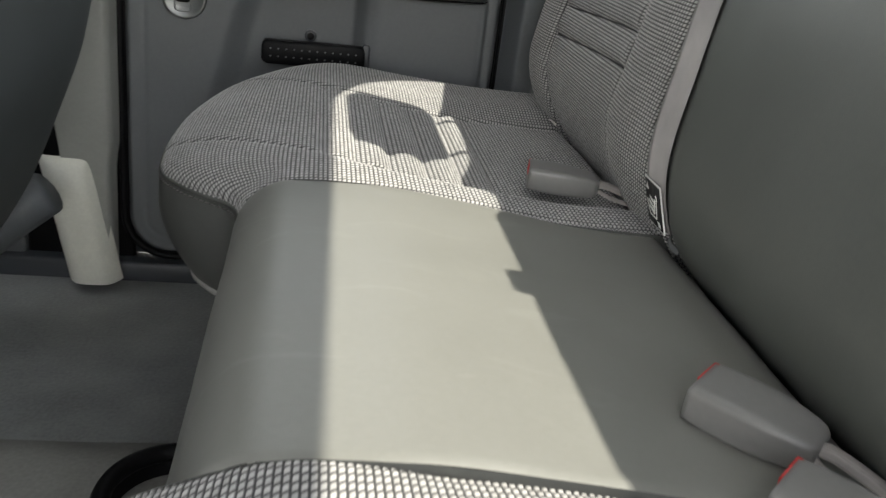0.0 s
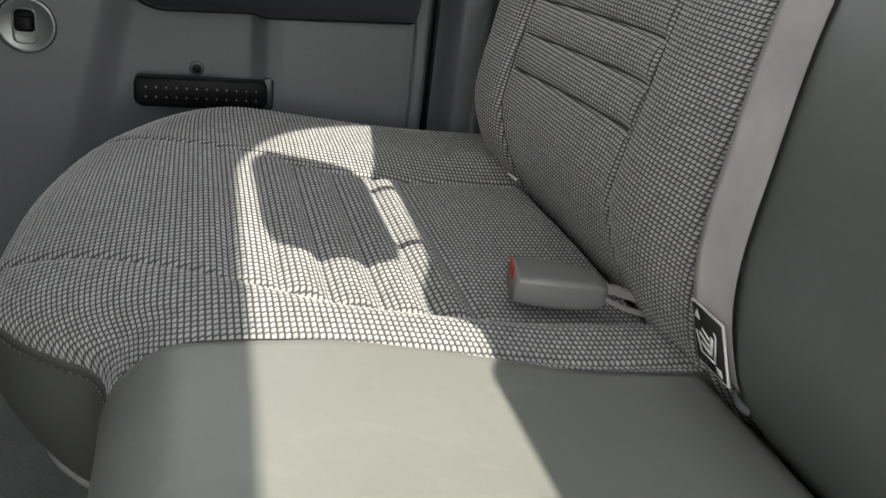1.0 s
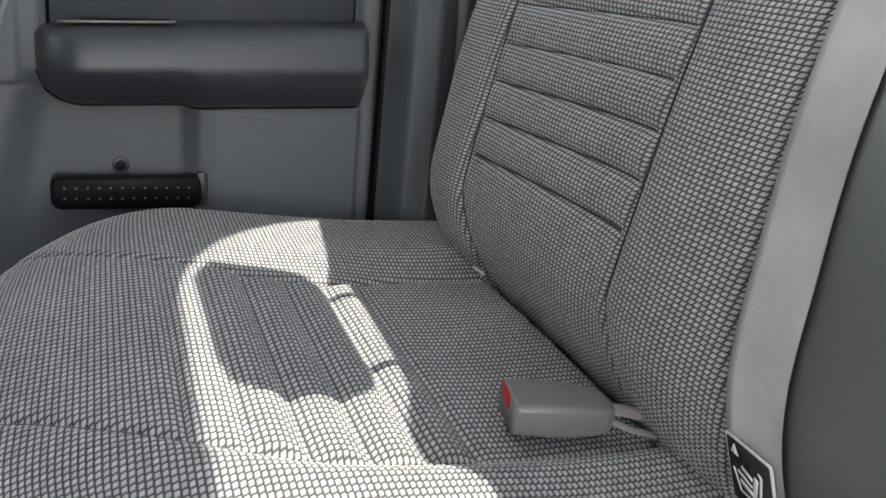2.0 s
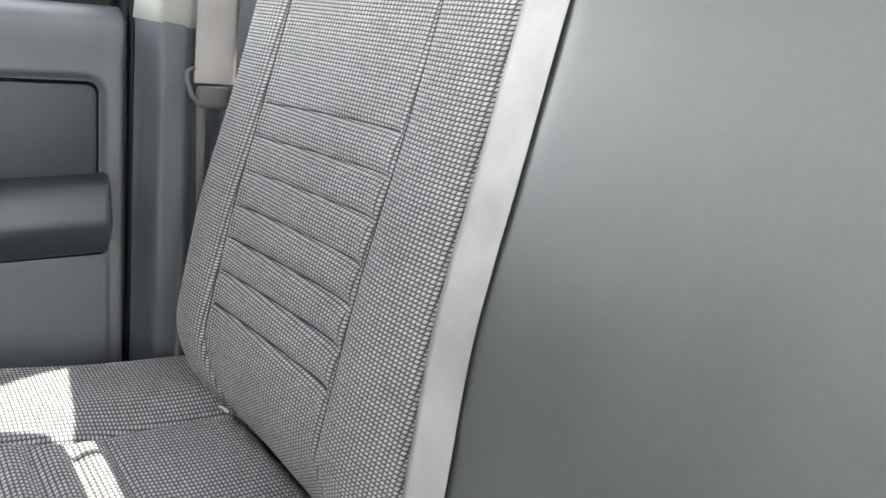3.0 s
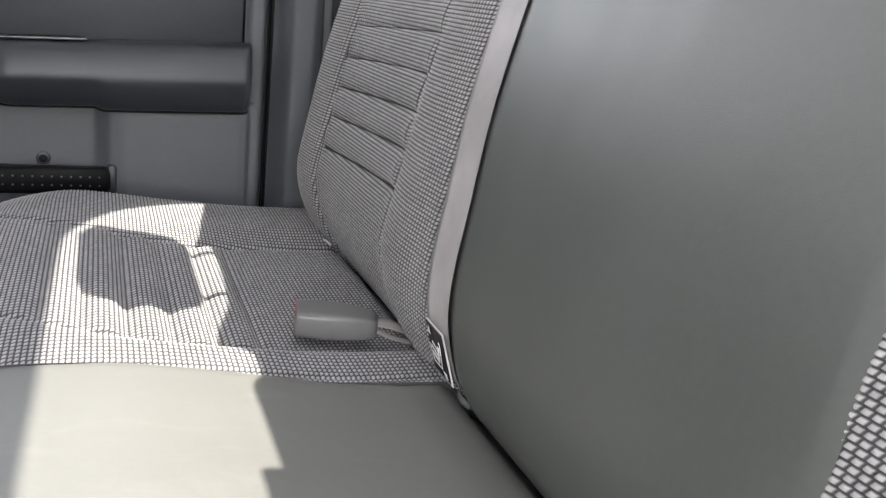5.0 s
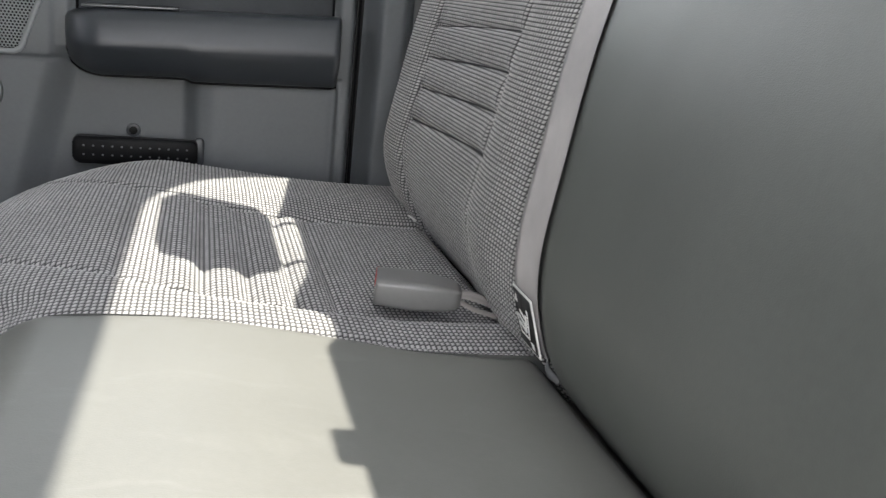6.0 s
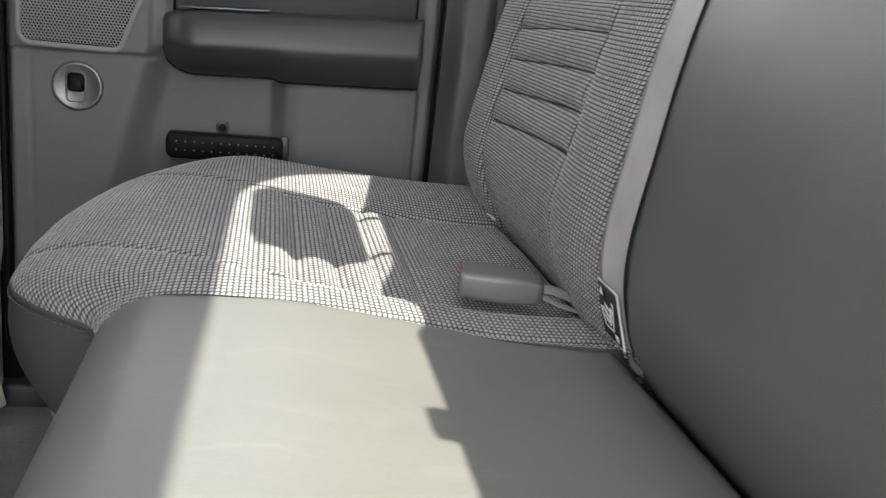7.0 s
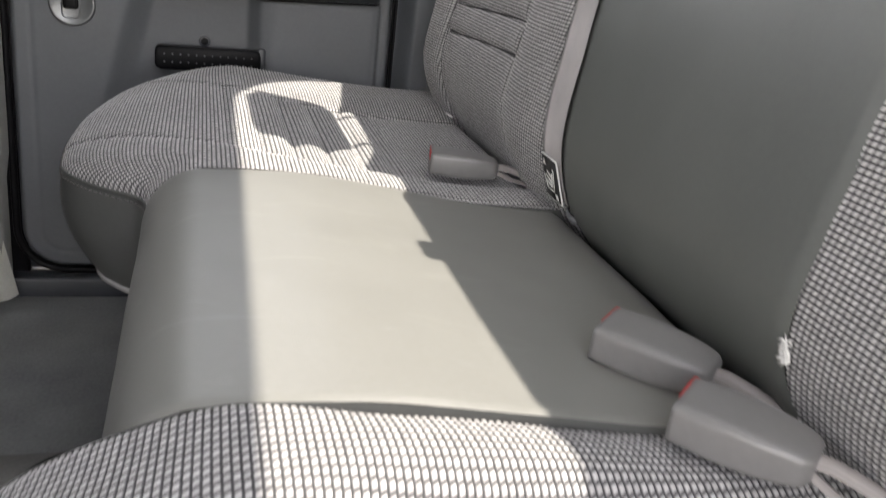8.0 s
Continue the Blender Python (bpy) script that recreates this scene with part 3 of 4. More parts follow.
def middle_point(u, v):
    if u < 0.5:
        x = 0.41 - (0.41 - 0.018) * u / 0.5
        z, a = curve(MIDDLE_TOP, x), 0.0
    elif u < 0.85:
        a = (u - 0.5) / 0.35 * math.pi / 2
        x = 0.018 - 0.054 * math.sin(a)
        z = 0.362 + (0.4274 - 0.362) * math.cos(a)
    else:
        a = (u - 0.85) / 0.15
        x, z = -0.036 - 0.010 * a, 0.362 - 0.16 * a
    lo, hi = SPLIT_NEAR, SPLIT_FAR - 0.009 * smooth(0.12, 0.28, x)
    y = lo + (hi - lo) * v
    fall = 0.0015 * dip(y - lo, 0.003) + 0.0015 * dip(y - hi, 0.003)
    soft = 0.0015 * noise.noise((x * 7, y * 7, 1.3)) + 0.0006 * noise.noise((x * 30, y * 22, 4.0))
    if u < 0.5:
        z += soft - fall - 0.034 * smooth(0.354, 0.394, x)
    else:
        x += (soft + fall) * min(1, math.sin(max(a, 0)) if u < 0.85 else 1)
        z += (soft - fall) * (math.cos(a) if u < 0.85 else 0)
    return Vector((x, y, z)), (y, u)


def middle_cushion(ob):
    cover = part("cushion", sheet(middle_point, 100, 90, True), VINYL, ob, "plain dark grey vinyl cushion")
    part("base_board", box((0.0, 0.25, 0.20), (0.38, 0.61, 0.24), 0.005), BLACK, cover)


middle_cushion(mid_seat)
wall("seat_base", (0.05, -0.28, 0.0), (0.42, 1.16, 0.2), BLACK, "black steel box under the rear bench", category="seat base")

# added panel: keeps daylight from leaking through behind the cushions
wall("gap_light_stop", (0.40, -0.30, 0.2), (0.45, 1.20, 0.352), BLACK, "black panel added to stop daylight behind the cushions", category="seat base")

# ---- rear bench: backrests ----
BACK_X = [(0.32, 0.425), (0.36, 0.392), (0.385, 0.371), (0.41, 0.355), (0.44, 0.344), (0.47, 0.340), (0.50, 0.3435), (0.55, 0.354),
          (0.637, 0.372), (0.746, 0.3995), (0.86, 0.426), (0.98, 0.455), (1.10, 0.485)]
FAR_EDGE = [(0.34, 0.602), (0.40, 0.601), (0.446, 0.602), (0.466, 0.606), (0.505, 0.618), (0.56, 0.629), (0.62, 0.638), (0.68, 0.643), (0.765, 0.647), (0.855, 0.650), (1.1, 0.655)]
NEAR_EDGE = [(0.34, 0.209), (0.39, 0.220), (0.43, 0.235), (0.47, 0.237), (0.54, 0.238), (0.60, 0.241), (0.7, 0.242), (1.1, 0.243)]
DOOR_EDGE = [(0.34, 1.195), (0.5, 1.198), (0.6, 1.206), (0.7, 1.198), (0.84, 1.192), (1.0, 1.185)]
ROWS_Z = [0.523, 0.561, 0.598, 0.635, 0.673, 0.710, 0.747]


def back_profile(u, top):
    """A place on a backrest's side outline: front from the bottom up, over the top, down behind."""
    r = 0.04
    if u < 0.8:
        z = 0.34 + (top - r - 0.34) * u / 0.8
        return curve(BACK_X, z), z, 1.0
    x0 = curve(BACK_X, top - r)
    if u < 0.92:
        a = (u - 0.8) / 0.12 * math.pi
        return x0 + 0.05 - 0.05 * math.cos(a), top - r + r * math.sin(a), 0.0
    return x0 + 0.1, top - r - (u - 0.92) / 0.08 * 0.35, 0.0


S1, S2 = 0.786, 1.077          # the upright seams of the backrest
SHOULDER = [(0.60, 0.017), (0.73, 0.017), (0.77, 0.016), (0.83, 0.010), (0.90, 0.004), (1.008, 0.004), (1.022, 0.019), (1.044, 0.0165), (1.068, 0.012), (1.09, 0.005), (1.115, -0.0017), (1.14, -0.0065), (1.152, -0.0055), (1.164, 0.0015), (1.176, 0.009), (1.20, 0.018)]


def bowed(z):
    """How far the upright seams lean in below the bolsters."""
    return 0.35 * np.maximum(0.0, 0.475 - z)


def cloth_back(u, v):
    x, z, face = back_profile(u, 0.952)
    lo, hi = curve(FAR_EDGE, z), curve(DOOR_EDGE, z)
    y = lo + (hi - lo) * v
    s1, s2 = S1 - bowed(z), S2 - bowed(z)
    near_side, far_side = y - lo, hi - y
    high = smooth(0.86, 0.91, z)
    x += 0.05 * smooth(0.06, 0.0, far_side) ** 2 * (1 - 0.5 * high) + 0.015 * smooth(0.042, 0.004, near_side)
    x -= curve(SHOULDER, y) * high
    x += 0.006 * smooth(s1 - 0.03, s1 + 0.03, y) * smooth(s2 + 0.03, s2 - 0.03, y) - 0.004 * dip(y - (s1 - 0.06), 0.045) - 0.004 * dip(y - (s2 + 0.06), 0.045)
    x += 0.0014 * noise.noise((y * 8, z * 8, 7.0))
    return Vector((x, y, z)), (y * 1.52 - 0.22 * (y - 0.62) ** 2, (z - 0.34) * 1.13 + (0 if face else x - 0.44))


def row_bow(y):
    return -0.011 * np.clip((y - S1) / 0.26, 0.0, 1.0) ** 1.5


def back_creases(x, y, z):
    """How far the seams draw the cloth of the far backrest in."""
    s1, s2 = S1 - bowed(z), S2 - bowed(z)
    d = 0.0050 * crease(y - s1, 0.0065) + 0.0050 * crease(y - s2, 0.0065)
    mid = ramp(s1, s1 + 0.014, y) * ramp(s2, s2 - 0.014, y)
    for zr in ROWS_Z:
        d = d + (0.0052 if zr < 0.6 else 0.0042) * mid * crease(z - zr - row_bow(y), 0.0052 if zr < 0.6 else 0.0038)
    for a, b in zip(ROWS_Z, ROWS_Z[1:]):
        d = d - 0.0022 * mid * np.exp(-((z - (a + b) / 2 - row_bow(y)) / 0.012) ** 2)
    return d * ramp(0.91, 0.87, z)


def near_back(u, v):
    x, z, face = back_profile(u, 1.03)
    hi = curve(NEAR_EDGE, z)
    lo = -0.32
    y = lo + (hi - lo) * v
    x += 0.004 * smooth(0.006, 0.0, hi - y) ** 2 + 0.05 * smooth(0.06, 0.0, y - lo) ** 2
    s1, s2 = 0.10, -0.19
    x += 0.006 * smooth(s1 + 0.03, s1 - 0.03, y) * smooth(s2 - 0.03, s2 + 0.03, y)
    x += 0.0014 * noise.noise((y * 8, z * 8, 2.0))
    return Vector((x, y, z)), (y * 1.5, (z - 0.34) * 1.13 + (0 if face else x - 0.44))


def near_creases(x, y, z):
    return 0.0050 * crease(y - 0.10, 0.0065) + 0.0050 * crease(y + 0.19, 0.0065)


def middle_back(u, v):
    x, z, face = back_profile(u, 1.03 - 0.075 * smooth(0.82, 1.0, v) ** 2)
    lo, hi = curve(NEAR_EDGE, z) - 0.007, curve(FAR_EDGE, z) + 0.007
    y = lo + (hi - lo) * v
    d = min(y - lo, hi - y)
    x += 0.003 * smooth(0.010, 0.0, d) ** 2 + 0.008 * smooth(0.050, 0.010, hi - y) - 0.004 + 0.010 * smooth(0.44, 0.36, z)
    x += 0.002 * noise.noise((y * 4, z * 4, 9.0)) + 0.0005 * noise.noise((y * 26, z * 20, 5.0))
    return Vector((x, y, z)), (y, z)


def headrest(parent, y, w):
    lowz, hiz, xa, xb2 = 1.045, 1.207, 0.417, 0.470
    out = [(a + y + (0.10 * b / 0.144 * a), b + (lowz + hiz) / 2) for a, b in rounded(w, hiz - lowz, 0.045, 6)]
    part("headrest", slab(out, lambda a, b, c: Vector((xb2 - c, a, b)), xb2 - xa, 0.012, 3), CLOTH, parent)
    for k in (-1, 1):
        part("headrest_post", tube([(0.447, y + k * 0.0685, 0.90), (0.447, y + k * 0.0685, 1.06)], 0.0055, 10), STEEL, parent, "bright steel post")


def backrests():
    far = cloth_sheet("backrest", cloth_back, np.linspace(0, 1, 6 * 102), far_seat, "woven cloth backrest with sewn horizontal channels", back_creases, out=(-1, 0, 0.2), fine_to=0.60)
    headrest(far, 0.917, 0.245)

    def sewn(y, z):
        lo, hi = curve(FAR_EDGE, z), curve(DOOR_EDGE, z)
        return cloth_back((z - 0.34) / (0.952 - 0.04 - 0.34) * 0.8, (y - lo) / (hi - lo))[0] + Vector((0.0036, 0, 0))
    for side in (S1, S2):
        part("seam", tube([sewn(side - bowed(0.37 + 0.54 * k / 69), 0.37 + 0.54 * k / 69) for k in range(70)], 0.0008, 6), SEAM, far)
    for zr in ROWS_Z:
        at = [S1 + 0.008 + (S2 - S1 - 0.016) * k / 40 for k in range(41)]
        part("channel_seam", tube([sewn(y, zr + row_bow(y)) + Vector((0.0002, 0, 0)) for y in at], 0.0010, 6), SEAM, far)
    lean = [(0.435, 0.35), (0.375, 0.45), (0.392, 0.62), (0.438, 0.80), (0.475, 0.92), (0.53, 0.92), (0.53, 0.35)]

    # unseen black block added behind each backrest to stop daylight between them
    def core(parent, y0, y1):
        part("light_stop", slab(lean, lambda a, b, c: Vector((a, y0 + c, b)), y1 - y0), BLACK, parent)
    core(far, 0.646, 1.13)
    mid = part("backrest", sheet(middle_back, 110, 60, True), SHADED_BACK_VINYL, mid_seat, "smooth grey vinyl backrest, darkened for its shade")
    core(mid, 0.246, 0.641)
    part("belt_guide", box((0.465, 0.452, 1.0), (0.51, 0.492, 1.062), 0.006), BLACK, mid)
    cols = np.concatenate([np.linspace(0, 0.68, 60), np.linspace(0.69, 1, 6 * 32)])
    near = cloth_sheet("backrest", near_back, cols, near_seat, "woven cloth backrest", near_creases, out=(-1, 0, 0.2), fine_to=0.60)
    core(near, -0.26, 0.241)
    # frayed tear with pale stuffing
    rng = random.Random(5)
    bm = bmesh.new()
    for k in range(130):
        z = rng.choice((rng.uniform(0.444, 0.450), rng.uniform(0.446, 0.459)))
        y = curve(NEAR_EDGE, z) + rng.uniform(-0.011, -0.0055)
        x = curve(BACK_X, z) - 0.004 + rng.uniform(0.0, 0.003)
        p = Vector((x, y, z))
        d = Vector((rng.uniform(-0.6, 0.2), rng.uniform(-0.7, 0.7), rng.uniform(-1, 1))) * rng.uniform(0.002, 0.0048)
        w = Vector((rng.uniform(-1, 1), rng.uniform(-1, 1), rng.uniform(-1, 1))).normalized() * rng.uniform(0.0006, 0.0016)
        n = d.cross(w).normalized() * 0.0006
        a = [bm.verts.new(p + o) for o in (w, n, -w, -n)]
        b = [bm.verts.new(p + d + o * 0.4 - Vector((0.001, 0, 0))) for o in (w, n, -w, -n)]
        for i in range(4):
            bm.faces.new([a[i], a[(i + 1) % 4], b[(i + 1) % 4], b[i]])
        bm.faces.new(b)
    tear = part("torn_padding", bm, PRINT, near, "frayed cream threads of a tear")
    tear["kind"] = "stuff"


backrests()


# ---- the belt that hangs between the backrests, with its printed tag ----
def back_surface(y, z, off):
    return Vector((curve(BACK_X, z) - off, y, z))


def middle_belt():
    ob = thing("seat_belt", "pale grey webbing belt hanging flat down the backrest", "seat belt", (0.44, 0.655, 0.36))
    mid = [(1.02, 0.655), (0.855, 0.650), (0.765, 0.647), (0.68, 0.643), (0.62, 0.638), (0.56, 0.629), (0.505, 0.619), (0.466, 0.607), (0.446, 0.601), (0.42, 0.594), (0.395, 0.584)]
    pts = []
    x0 = curve(BACK_X, 0.912)
    for k in range(12):
        a = radians(110 * (1 - k / 12))
        pts.append(Vector((x0 + 0.05 - 0.0575 * math.cos(a), 0.652, 0.912 + 0.0455 * math.sin(a))))
    for k in range(61):
        z = 0.912 - (0.912 - 0.421) * k / 60
        y = curve([(a, b) for a, b in mid[::-1]], z)
        pts.append(back_surface(y - 0.002, z, 0.0035))
    part("webbing", strap(pts, 0.048, (0, 1, 0.0), 0.0022, 8, 0.001), BELT, ob)
    # tag

    def on(a, b, c):
        z = 0.439 + b * 0.80
        y = 0.600 - a * 0.92 + 0.16 * b
        return back_surface(y, z, 0.0058 + c)
    card = part("tag", slab(rounded(0.044, 0.052, 0.002, 3), on, 0.0008), PRINT, ob, "white-edged printed tag")
    part("tag_face", slab(rounded(0.040, 0.048, 0.0015, 3), lambda a, b, c: on(a, b, c + 0.0009), 0.0003), LABEL, card, "black tag face")

    def mark(name, pts2):
        part(name, slab(pts2, lambda a, b, c: on(a, b, c + 0.0014), 0.0003), PRINT, card)
    mark("arrow_mark", [(-0.016, 0.014), (-0.008, 0.014), (-0.012, 0.0215)])
    mark("square_mark", [(0.009, -0.021), (0.016, -0.021), (0.016, -0.0145), (0.009, -0.0145)])

    def stroke(pts2, w=0.0011):
        for (a, b), (c, d) in zip(pts2, pts2[1:]):
            n = Vector((d - b, a - c)).normalized() * w
            mark("symbol_stroke", [(a + n.x, b + n.y), (c + n.x, d + n.y), (c - n.x, d - n.y), (a - n.x, b - n.y)])
    stroke([(-0.014, 0.003), (-0.010, -0.013), (0.008, -0.013), (0.013, 0.012), (0.010, 0.013)])
    stroke([(-0.009, -0.004), (0.004, -0.008), (0.008, 0.008)], 0.002)
    stroke([(-0.010, 0.003), (0.003, -0.002)], 0.0014)
    stroke([(-0.006, 0.008), (0.004, 0.004)], 0.0014)
    # loose end in the gap below
    tail = [back_surface(0.578 - 0.012 * k / 12, 0.416 - 0.008 * k / 12, 0.000 + 0.004 * math.sin(k / 12 * 3.14)) for k in range(13)]
    part("loose_end", strap(tail, 0.007, (0.3, 0.25, 1), 0.002, 4), GUIDE, ob)


middle_belt()


# ---- belt buckles ----
def buckle_mesh():
    """A plump rounded case, longer than wide; x along it, mouth at 0."""
    def fn(s, t):
        n = 0.085 * s
        w = curve([(0, 0.0225), (0.02, 0.0232), (0.05, 0.0220), (0.072, 0.0185), (0.0815, 0.0155), (0.085, 0.0115)], n)
        h = curve([(0, 0.0120), (0.03, 0.0135), (0.06, 0.0125), (0.080, 0.010), (0.085, 0.0075)], n)
        a = t * 2 * math.pi
        c, d = math.cos(a), math.sin(a)
        e = 0.30
        return Vector((0.915 * n, math.copysign(abs(c) ** e, c) * w, 0.0125 + math.copysign(abs(d) ** e, d) * h)), (n, t)
    bm = sheet(fn, 22, 40)
    bmesh.ops.remove_doubles(bm, verts=bm.verts[:], dist=1e-6)
    ends = [e for e in bm.edges if e.is_boundary]
    bmesh.ops.holes_fill(bm, edges=ends)
    bmesh.ops.recalc_face_normals(bm, faces=bm.faces[:])
    return bm


def buckle(label):
    ob = thing("belt_buckle", label, "belt buckle", (0, 0, 0), "rear belt buckles")
    case = part("case", buckle_mesh(), BUCKLE, ob)
    part("release_button", box((-0.0018, -0.006, 0.0120), (0.0030, 0.0200, 0.0242), 0.0014), RED, case, "red release button")
    pts = [(0.073, 0, 0.0135), (0.086, 0.001, 0.0135), (0.101, 0.002, 0.010), (0.119, 0.004, 0.004), (0.135, 0.006, -0.010), (0.148, 0.008, -0.03)]
    part("stalk", strap(pts, 0.011, (0, 1, 0.35), 0.004, 4, 0.001), DIM_BELT, ob, "grey webbing stalk")
    pts2 = [(0.074, -0.007, 0.009), (0.091, -0.012, 0.004), (0.112, -0.014, 0.001), (0.130, -0.012, -0.006), (0.145, -0.008, -0.03)]
    part("stalk_fold", strap(pts2, 0.007, (0.2, 1, -0.2), 0.003, 4, 0.001), DIM_BELT, ob)
    return ob


first = buckle("grey plastic belt buckle lying on the cloth cushion")
first.matrix_basis = pose(0.257, 0.751, 0.400, 0, 3, -12) @ Matrix.Scale(0.96, 4)
second = copy_thing(first, pose(0.2745, 0.3245, 0.4045, 4, 3, -47) @ Matrix.Scale(1.02, 4))
tagged(second, "grey plastic belt buckle lying on the vinyl cushion")
third = copy_thing(first, pose(0.276, 0.223, 0.409, 4, 2, -48) @ Matrix.Scale(1.0, 4))
tagged(third, "grey plastic belt buckle across the cushion seam")
for piece in first.children_recursive:
    if piece.name.startswith("release_button"):
        piece.location.x += 0.0012          # this one is pressed home


# ---- the far rear door ----
DX0, DX1, DZ0, DZ1 = -0.266, 0.321, 0.045, 0.818
DOOR_Y = 1.30


def in_round(x, z, x0, x1, z0, z1, r):
    """Distance inside a rounded rectangle (negative outside)."""
    cx, cz = (x0 + x1) / 2, (z0 + z1) / 2
    qx, qz = abs(x - cx) - (x1 - x0) / 2 + r, abs(z - cz) - (z1 - z0) / 2 + r
    return -(math.hypot(max(qx, 0), max(qz, 0)) + min(max(qx, qz), 0) - r)


def pocket_left(z):
    return -0.070 - 0.25 * max(0.0, 0.52 - z)


def door_depth(x, z):
    """How far the door panel stands out towards the seat."""
    d = 0.0
    rim = in_round(x, z, DX0, DX1, DZ0, DZ1 + 0.1, 0.07)
    d -= 0.022 * (1 - smooth(0.0, 0.012, rim)) + 0.0008 * dip(rim - 0.034, 0.003)
    ins = in_round(x, z, -0.054, 0.289, 0.55, 0.729, 0.022)
    d -= 0.012 * smooth(-0.007, 0.004, ins)
    if z > 0.735:
        d += 0.006 * smooth(0.735, 0.79, z) - 0.05 * smooth(0.785, 0.83, z) ** 2
    pk = smooth(pocket_left(z) - 0.020, pocket_left(z) + 0.024, x) * smooth(0.108, 0.084, x) * smooth(0.545, 0.52, z) * smooth(0.27, 0.32, z)
    d -= 0.022 * pk
    if x > 0.10 and z < 0.525:
        d += 0.006 * smooth(0.10, 0.13, x) * smooth(0.299, 0.292, x) * smooth(0.525, 0.50, z)
        d -= 0.004 * dip(x - 0.296, 0.003)
    if x < -0.07:
        line = 0.522 + 0.02 * (x + 0.25)
        d += 0.004 * smooth(line - 0.001, line + 0.002, z) * smooth(-0.075, -0.083, x)
        d -= 0.004 * dip(z - line, 0.002)
    return d


def far_door():
    ob = thing("vehicle_door", "closed grey plastic rear door with armrest and speaker", "car door", (0.03, 1.30, 0.045))

    def fn(s, t):
        x, z = DX0 + (DX1 - DX0) * s, DZ0 + (DZ1 - DZ0) * t
        rim = in_round(x, z, DX0, DX1, DZ0, DZ1 + 0.1, 0.07)
        if rim < 0:
            cx, cz = (DX0 + 0.07 if x < 0 else DX1 - 0.07), DZ0 + 0.07
            q = Vector((x - cx, z - cz))
            k = 0.07 / max(q.length, 1e-6)
            x, z = cx + q.x * k, cz + q.y * k
        return Vector((x, DOOR_Y - door_depth(x, z), z)), (x, z)
    part("door_panel", sheet(fn, 196, 258), DOOR, ob, "moulded mid-grey plastic panel")
    part("door_shell", box((DX0 + 0.004, DOOR_Y + 0.024, DZ0 - 0.010), (DX1 - 0.004, DOOR_Y + 0.05, 0.80), 0.01), DARK, ob)
    # black sheet behind the insert, painting the shade in the gap around it
    part("insert_gap_shade", slab([(a + 0.117, b + 0.6515) for a, b in rounded(0.336, 0.146, 0.013, 5)], lambda a, b, c: Vector((a, DOOR_Y + 0.0118 - c, b)), 0.0012), BLACK, ob)
    part("insert_panel", slab([(a + 0.117, b + 0.6515 + (0.006 + 0.047 * a if b < 0 else 0.0)) for a, b in rounded(0.328, 0.138, 0.011, 5)],
                              lambda a, b, c: Vector((a, DOOR_Y + 0.0115 - c, b)), 0.0065, 0.002), INSERT, ob, "dark grey textured insert")

    # armrest: a bullnose bar, higher and thinner at its front end
    def arm(s, t):
        x = -0.062 + 0.352 * s
        e = min(1.0, (x + 0.062) / 0.05)
        e = math.sqrt(max(0.0, 1 - (1 - e) ** 2))
        f = min(1.0, (0.290 - x) / 0.008)
        f = math.sqrt(max(0.0, 1 - (1 - f) ** 2))
        zb = 0.515 + 0.034 * (1 - e) - 0.005 * smooth(0.085, 0.10, x) + 0.035 * (x - 0.09)
        zt = 0.6055 - 0.014 * (1 - e) + 0.052 * (x - 0.12)
        out = 0.070 * (0.25 + 0.75 * e) * (0.6 + 0.4 * f)
        prof = [(0.02, 0.0), (0.0, 0.40), (0.02, 0.52), (0.10, 0.66), (0.26, 0.84), (0.40, 0.965), (0.46, 1.0), (0.54, 1.0), (0.72, 0.945), (0.86, 0.88), (0.945, 0.79), (0.98, 0.66), (0.985, 0.3), (0.98, 0.0)]
        k = t * (len(prof) - 1)
        i = min(int(k), len(prof) - 2)
        g = k - i
        zz = prof[i][0] + (prof[i + 1][0] - prof[i][0]) * g
        oo = prof[i][1] + (prof[i + 1][1] - prof[i][1]) * g
        return Vector((x, DOOR_Y + 0.008 - out * oo, zb + (zt - zb) * zz)), (x, zz)
    low = [arm(k / 40, 0.09)[0] + Vector((0, 0.002, -0.001)) for k in range(41)]
    arm_ob = part("armrest", sheet(arm, 80, 36), DARK, ob, "dark grey padded armrest")
    # black rod along the lower edge, drawn in place of the armrest's contact shadow
    part("armrest_shadow", tube(low, 0.0022, 6), BLACK, arm_ob)
    part("end_cap", slab([(0.0, 0.529), (0.0, 0.606), (0.02, 0.610), (0.035, 0.604), (0.04, 0.559), (0.03, 0.534)],
                         lambda a, b, c: Vector((0.2885 + c, DOOR_Y + 0.004 - a, b)), 0.0015), DARK, arm_ob)
    # pull slot on the armrest
    slot = part("pull_slot", slab(rounded(0.118, 0.015, 0.006, 4), lambda a, b, c: Vector((a + 0.02, 1.264 + b, 0.5998 + 0.05 * a + c)), 0.003, 0.001), SATIN, ob, "pale pull slot in the armrest")
    # flat black strip laid on the slot, painting the shade of its recess
    part("slot_recess_shade", slab(rounded(0.085, 0.005, 0.0024, 4), lambda a, b, c: Vector((a + 0.028, 1.264 + b, 0.6036 + 0.05 * a + c)), 0.0008), BLACK, slot)

    # speaker grille: a plate full of hexagonal holes in a pale frame
    def right(z):
        return -0.117 + 0.34 * (z - 0.535)
    bm = bmesh.new()
    p = 0.0044
    row, z = 0, 0.5375
